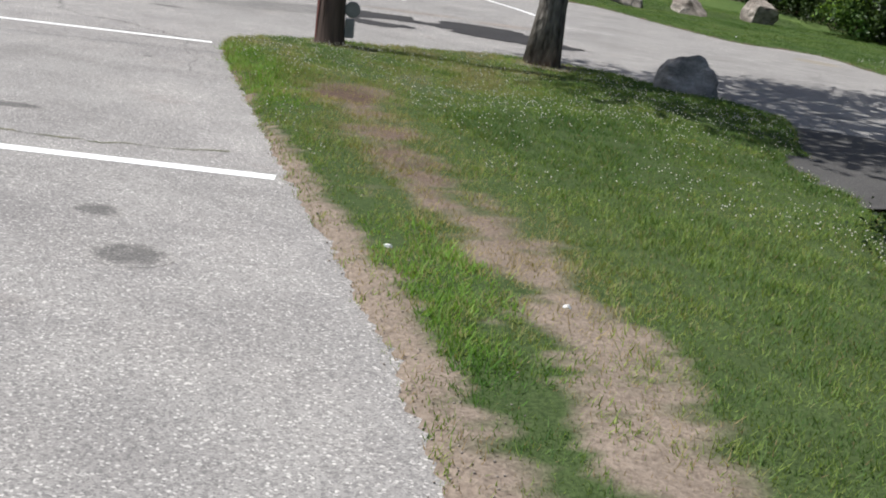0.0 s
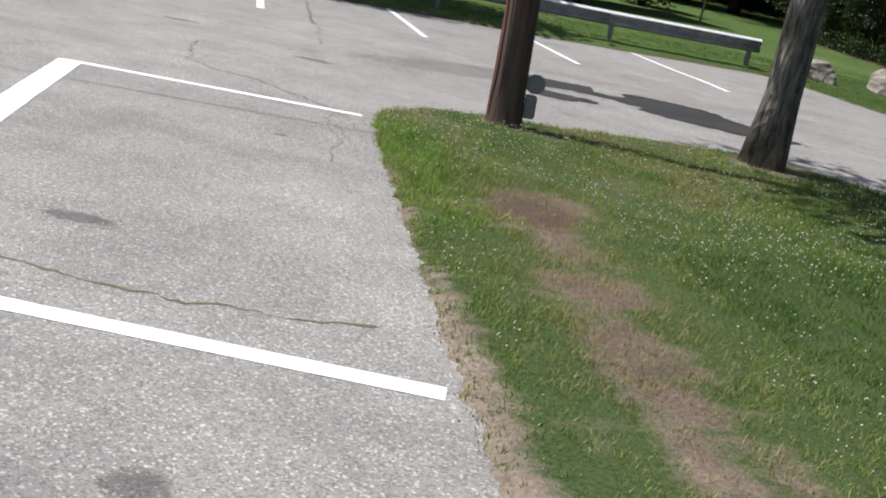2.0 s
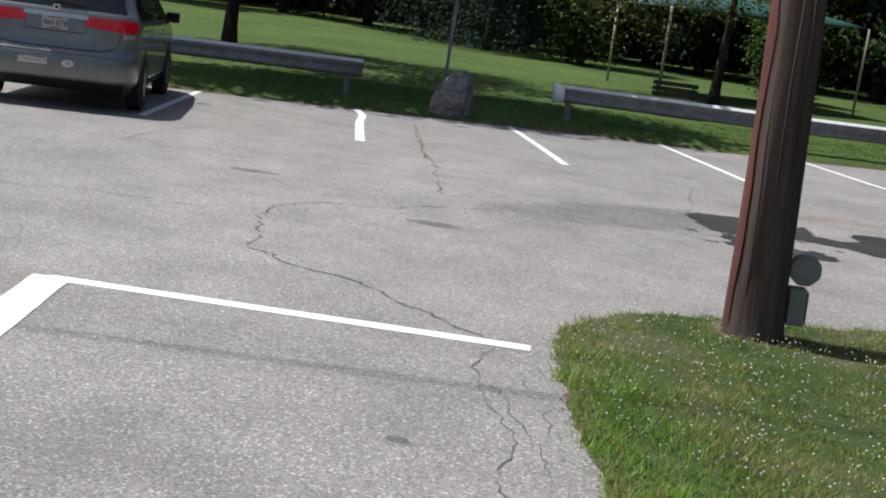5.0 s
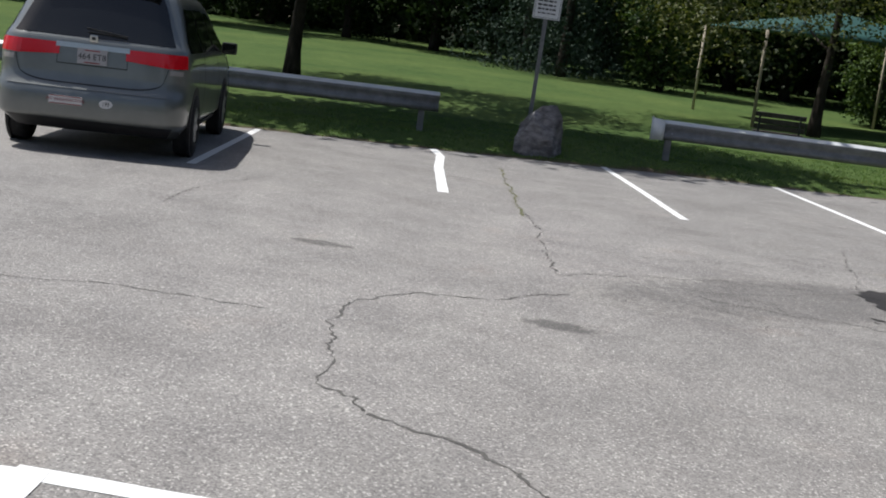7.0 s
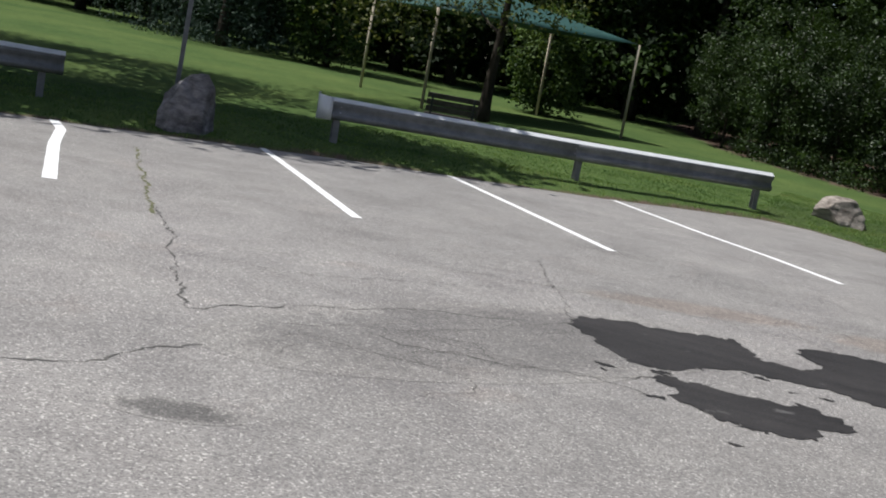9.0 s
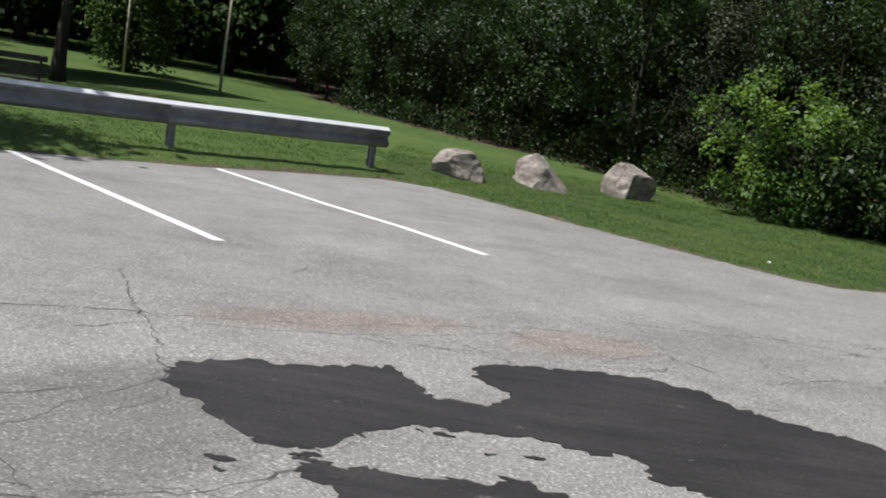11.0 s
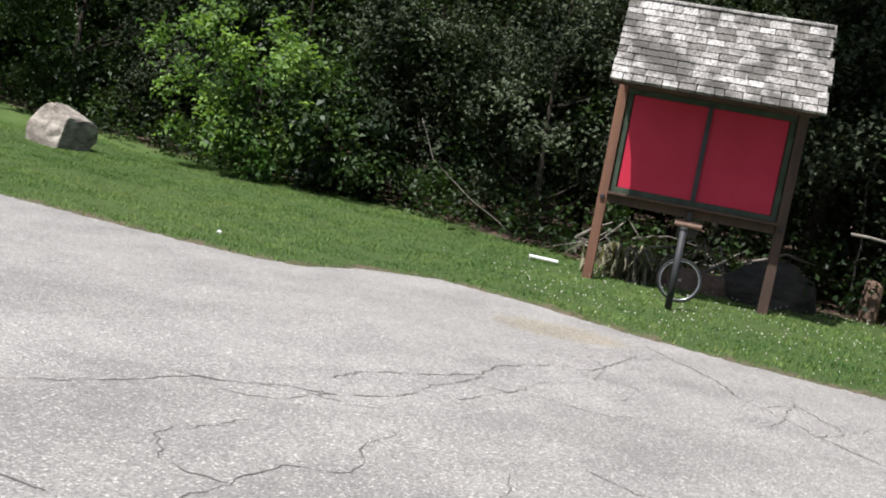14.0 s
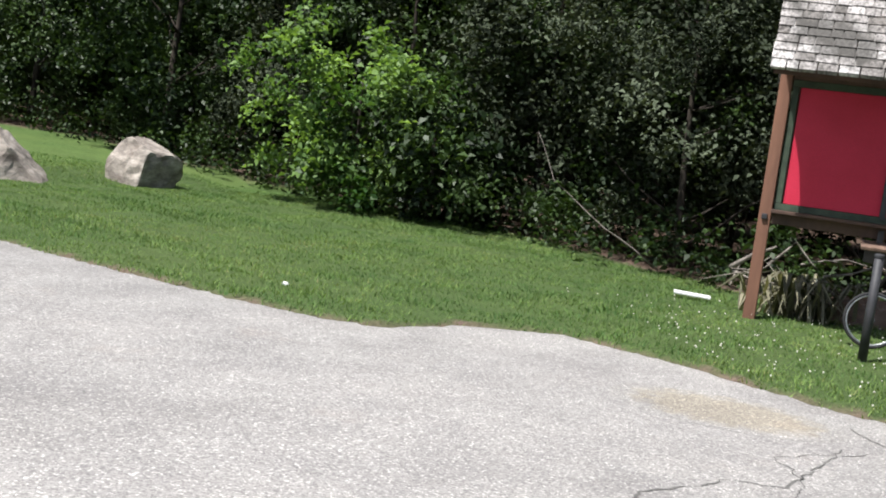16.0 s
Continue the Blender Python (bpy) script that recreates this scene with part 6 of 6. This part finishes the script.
grass("grass", g_rng, 430000, ((-2.8, 7.5), (1.5, 15.0)), 0.046, 0.0075, BLADE, lambda x, y, z, bare, sd, u: on_island(x, y) & (sd > 0.05) & (z > -0.45) & (u > bare * (0.86 + 0.22 * ripple(x, y, 6.0, 3.0)) + 0.2 * ripple(x, y, 3.0)), "short mown grass blades with clover on the lawn")
grass("grass", g_rng, 260000, ((-2.8, 7.2), (1.5, 15.0)), 0.056, 0.0075, BLADE_FAR, lambda x, y, z, bare, sd, u: on_island(x, y) & (sd > 0.06) & (z > -0.45) & (bare < 0.25) & (u > 0.25 + 0.5 * ripple(x, y, 5.0, 9.0) + 0.5 * smooth(1.0, 0.3, to_line(x, y, TRACK)[0]) * (x < 3.2)), "longer pale green grass blades in the lawn")
grass("dry_grass", g_rng, 170000, ((-2.8, 6.0), (1.5, 15.0)), 0.045, 0.006, BLADE_DRY, lambda x, y, z, bare, sd, u: on_island(x, y) & (np.hypot(x - 0.22, y - 9.05) > 0.3 + 0.06 * ripple(x, y, 8.0)) & (sd > 0.03) & (z > -0.1) & (u < np.where(bare > 0.3, 0.45, 0.22) + 0.40 * smooth(1.1, 0.15, to_line(x, y, TRACK)[0]) * smooth(3, 8, y) + 0.42 * smooth(0.75, 0.2, to_line(x, y, [(0.1, 9.3), (-0.35, 10.1), (-0.9, 11.2)])[0]) + 0.15 * ripple(x, y, 1.4, 5.0)), "dry straw-coloured grass blades along the worn track")
grass("lush_grass", g_rng, 60000, ((1.4, 4.4), (3.0, 7.6)), 0.060, 0.009, BLADE_LUSH, lambda x, y, z, bare, sd, u: on_island(x, y) & (bare < 0.5) & (u < 0.85 * smooth(0.85, 0.15, np.hypot((x - 2.95) * 1.2 + 0.5 * (y - 4.55), (y - 4.55) * 0.62) + 0.25 * ripple(x, y, 2.8, 4.0) + 0.15 * ripple(x, y, 7.0))), "vivid green lush grass beside the worn track")
grass("lush_grass", g_rng, 90000, ((-2.7, 0.6), (7.9, 11.6)), 0.062, 0.009, BLADE_LUSH, lambda x, y, z, bare, sd, u: on_island(x, y) & (bare < 0.6) & (y < 10.6) & (u < 0.34 * smooth(0.40, 0.08, np.abs(sd - 0.24) + 0.20 * ripple(x, y, 2.2, 7.0) + 0.12 * ripple(x, y, 6.0))), "vivid green grass along the pavement edge")
grass("weed_tuft", g_rng, 160000, ((-2.8, 4.6), (1.5, 13.0)), 0.036, 0.008, BLADE, lambda x, y, z, bare, sd, u: on_island(x, y) & (sd > 0.02) & (bare > 0.35) & (ripple(x, y, 9.0, 3.0) + 0.5 * ripple(x, y, 3.3, 1.0) > 0.55), "small weed tufts on the sandy verge")
grass("grass", g_rng, 320000, ((-4.5, 9.5), (20.5, 36)), 0.048, 0.012, BLADE_FAR, lambda x, y, z, bare, sd, u: (sd > 0.06) & (u > bare * 1.02) & (z > 0) & (x - 9.5 < (30 - y) * 0.6) & (y < 36 - 0.7 * np.clip(x - 1, 0, 9)), "mown grass strip along the wood edge")
grass("grass", g_rng, 150000, ((-17, -4.3), (18, 34)), 0.05, 0.016, BLADE_FAR, lambda x, y, z, bare, sd, u: (sd > 0.05) & (sd < 4.5) & (z > 0), "mown grass beside the guardrail")


def clover(n, area, keep, label, seed, r=0.0060):
    rng = np.random.default_rng(seed)
    (x0, x1), (y0, y1) = area
    x, y = rng.uniform(x0, x1, n), rng.uniform(y0, y1, n)
    z, bare, soil, sd = lay_of_land(x, y)
    ok = keep(x, y) & (bare < 0.3) & (sd > 0.12) & (ripple(x, y, 0.7, 9.0) + 0.6 * rng.normal(0, 1, n) + 0.5 * smooth(7, 10, y) > 0.35)
    x, y, z = x[ok], y[ok], z[ok] + rng.uniform(0.03, 0.06, ok.sum())
    k = len(x)
    s = r * rng.uniform(0.5, 1.1, k)
    o = np.array([(1, 0, 0), (-1, 0, 0), (0, 1, 0), (0, -1, 0), (0, 0, 1), (0, 0, -1)], float)
    v = (np.stack([x, y, z], 1)[:, None] + o[None] * s[:, None, None]).reshape(-1, 3)
    t = np.array([(0, 2, 4), (2, 1, 4), (1, 3, 4), (3, 0, 4), (2, 0, 5), (1, 2, 5), (3, 1, 5), (0, 3, 5)])
    f = (t[None] + 6 * np.arange(k)[:, None, None]).reshape(-1, 3)
    tagged(plain_mesh("clover", v, f, CLOVER, None), label, "clover", kind="stuff")


clover(17000, ((-2.6, 5.4), (3, 14.8)), lambda x, y: on_island(x, y) & (y > 6.4) & (to_line(x, y, TRACK)[0] > 0.5), "white clover blossoms scattered in the lawn", 3, 0.0068)
clover(1500, ((3.6, 9), (20, 28)), lambda x, y: y < 27.0, "white clover blossoms near the kiosk", 4, 0.010)


def creek_weeds():
    rng = np.random.default_rng(14)
    x, y = rng.uniform(4.7, 5.9, 60), rng.uniform(7.2, 9.2, 60)
    c = np.stack([x, y, lay_of_land(x, y)[0] + rng.uniform(0.0, 0.15, 60)], 1)
    v, f, tone = leaves(rng, c, 0.08, 2600, 0.05, np.zeros((60, 3)), 0.9)
    tagged(plain_mesh("creek_weeds", v, f, LEAF_WEED, None, {"tone": tone}), "small weeds growing on the creek bank", "weeds", kind="stuff")


creek_weeds()


def grit():
    """Loose chips of gravel and litter on the sandy verge and pavement edge."""
    rng = np.random.default_rng(18)
    e = np.array(ISLAND_EDGE[2:14])
    seg = np.r_[0, np.cumsum(np.hypot(*np.diff(e, axis=0).T))]
    s = rng.uniform(0, seg[-1], 900)
    x, y = np.interp(s, seg, e[:, 0]) + np.abs(rng.normal(0.0, 0.2, 900)), np.interp(s, seg, e[:, 1]) + np.abs(rng.normal(0.0, 0.16, 900))
    z = np.maximum(lay_of_land(x, y)[0], 0.002)
    r = rng.uniform(0.002, 0.007, 900)
    o = np.array([(1, 0.3, 0), (-1, 0.1, 0), (0, 1, 0.1), (0.2, -1, 0), (0, 0, 0.8), (0, 0, -0.8)], float)
    v = (np.stack([x, y, z + r * 0.4], 1)[:, None] + o[None] * r[:, None, None]).reshape(-1, 3)
    t = np.array([(0, 2, 4), (2, 1, 4), (1, 3, 4), (3, 0, 4), (2, 0, 5), (1, 2, 5), (3, 1, 5), (0, 3, 5)])
    f = (t[None] + 6 * np.arange(900)[:, None, None]).reshape(-1, 3)
    tagged(plain_mesh("gravel", v, f, ROCK_TAN, None), "loose gravel chips along the pavement edge", "gravel", kind="stuff")


grit()
shingles()
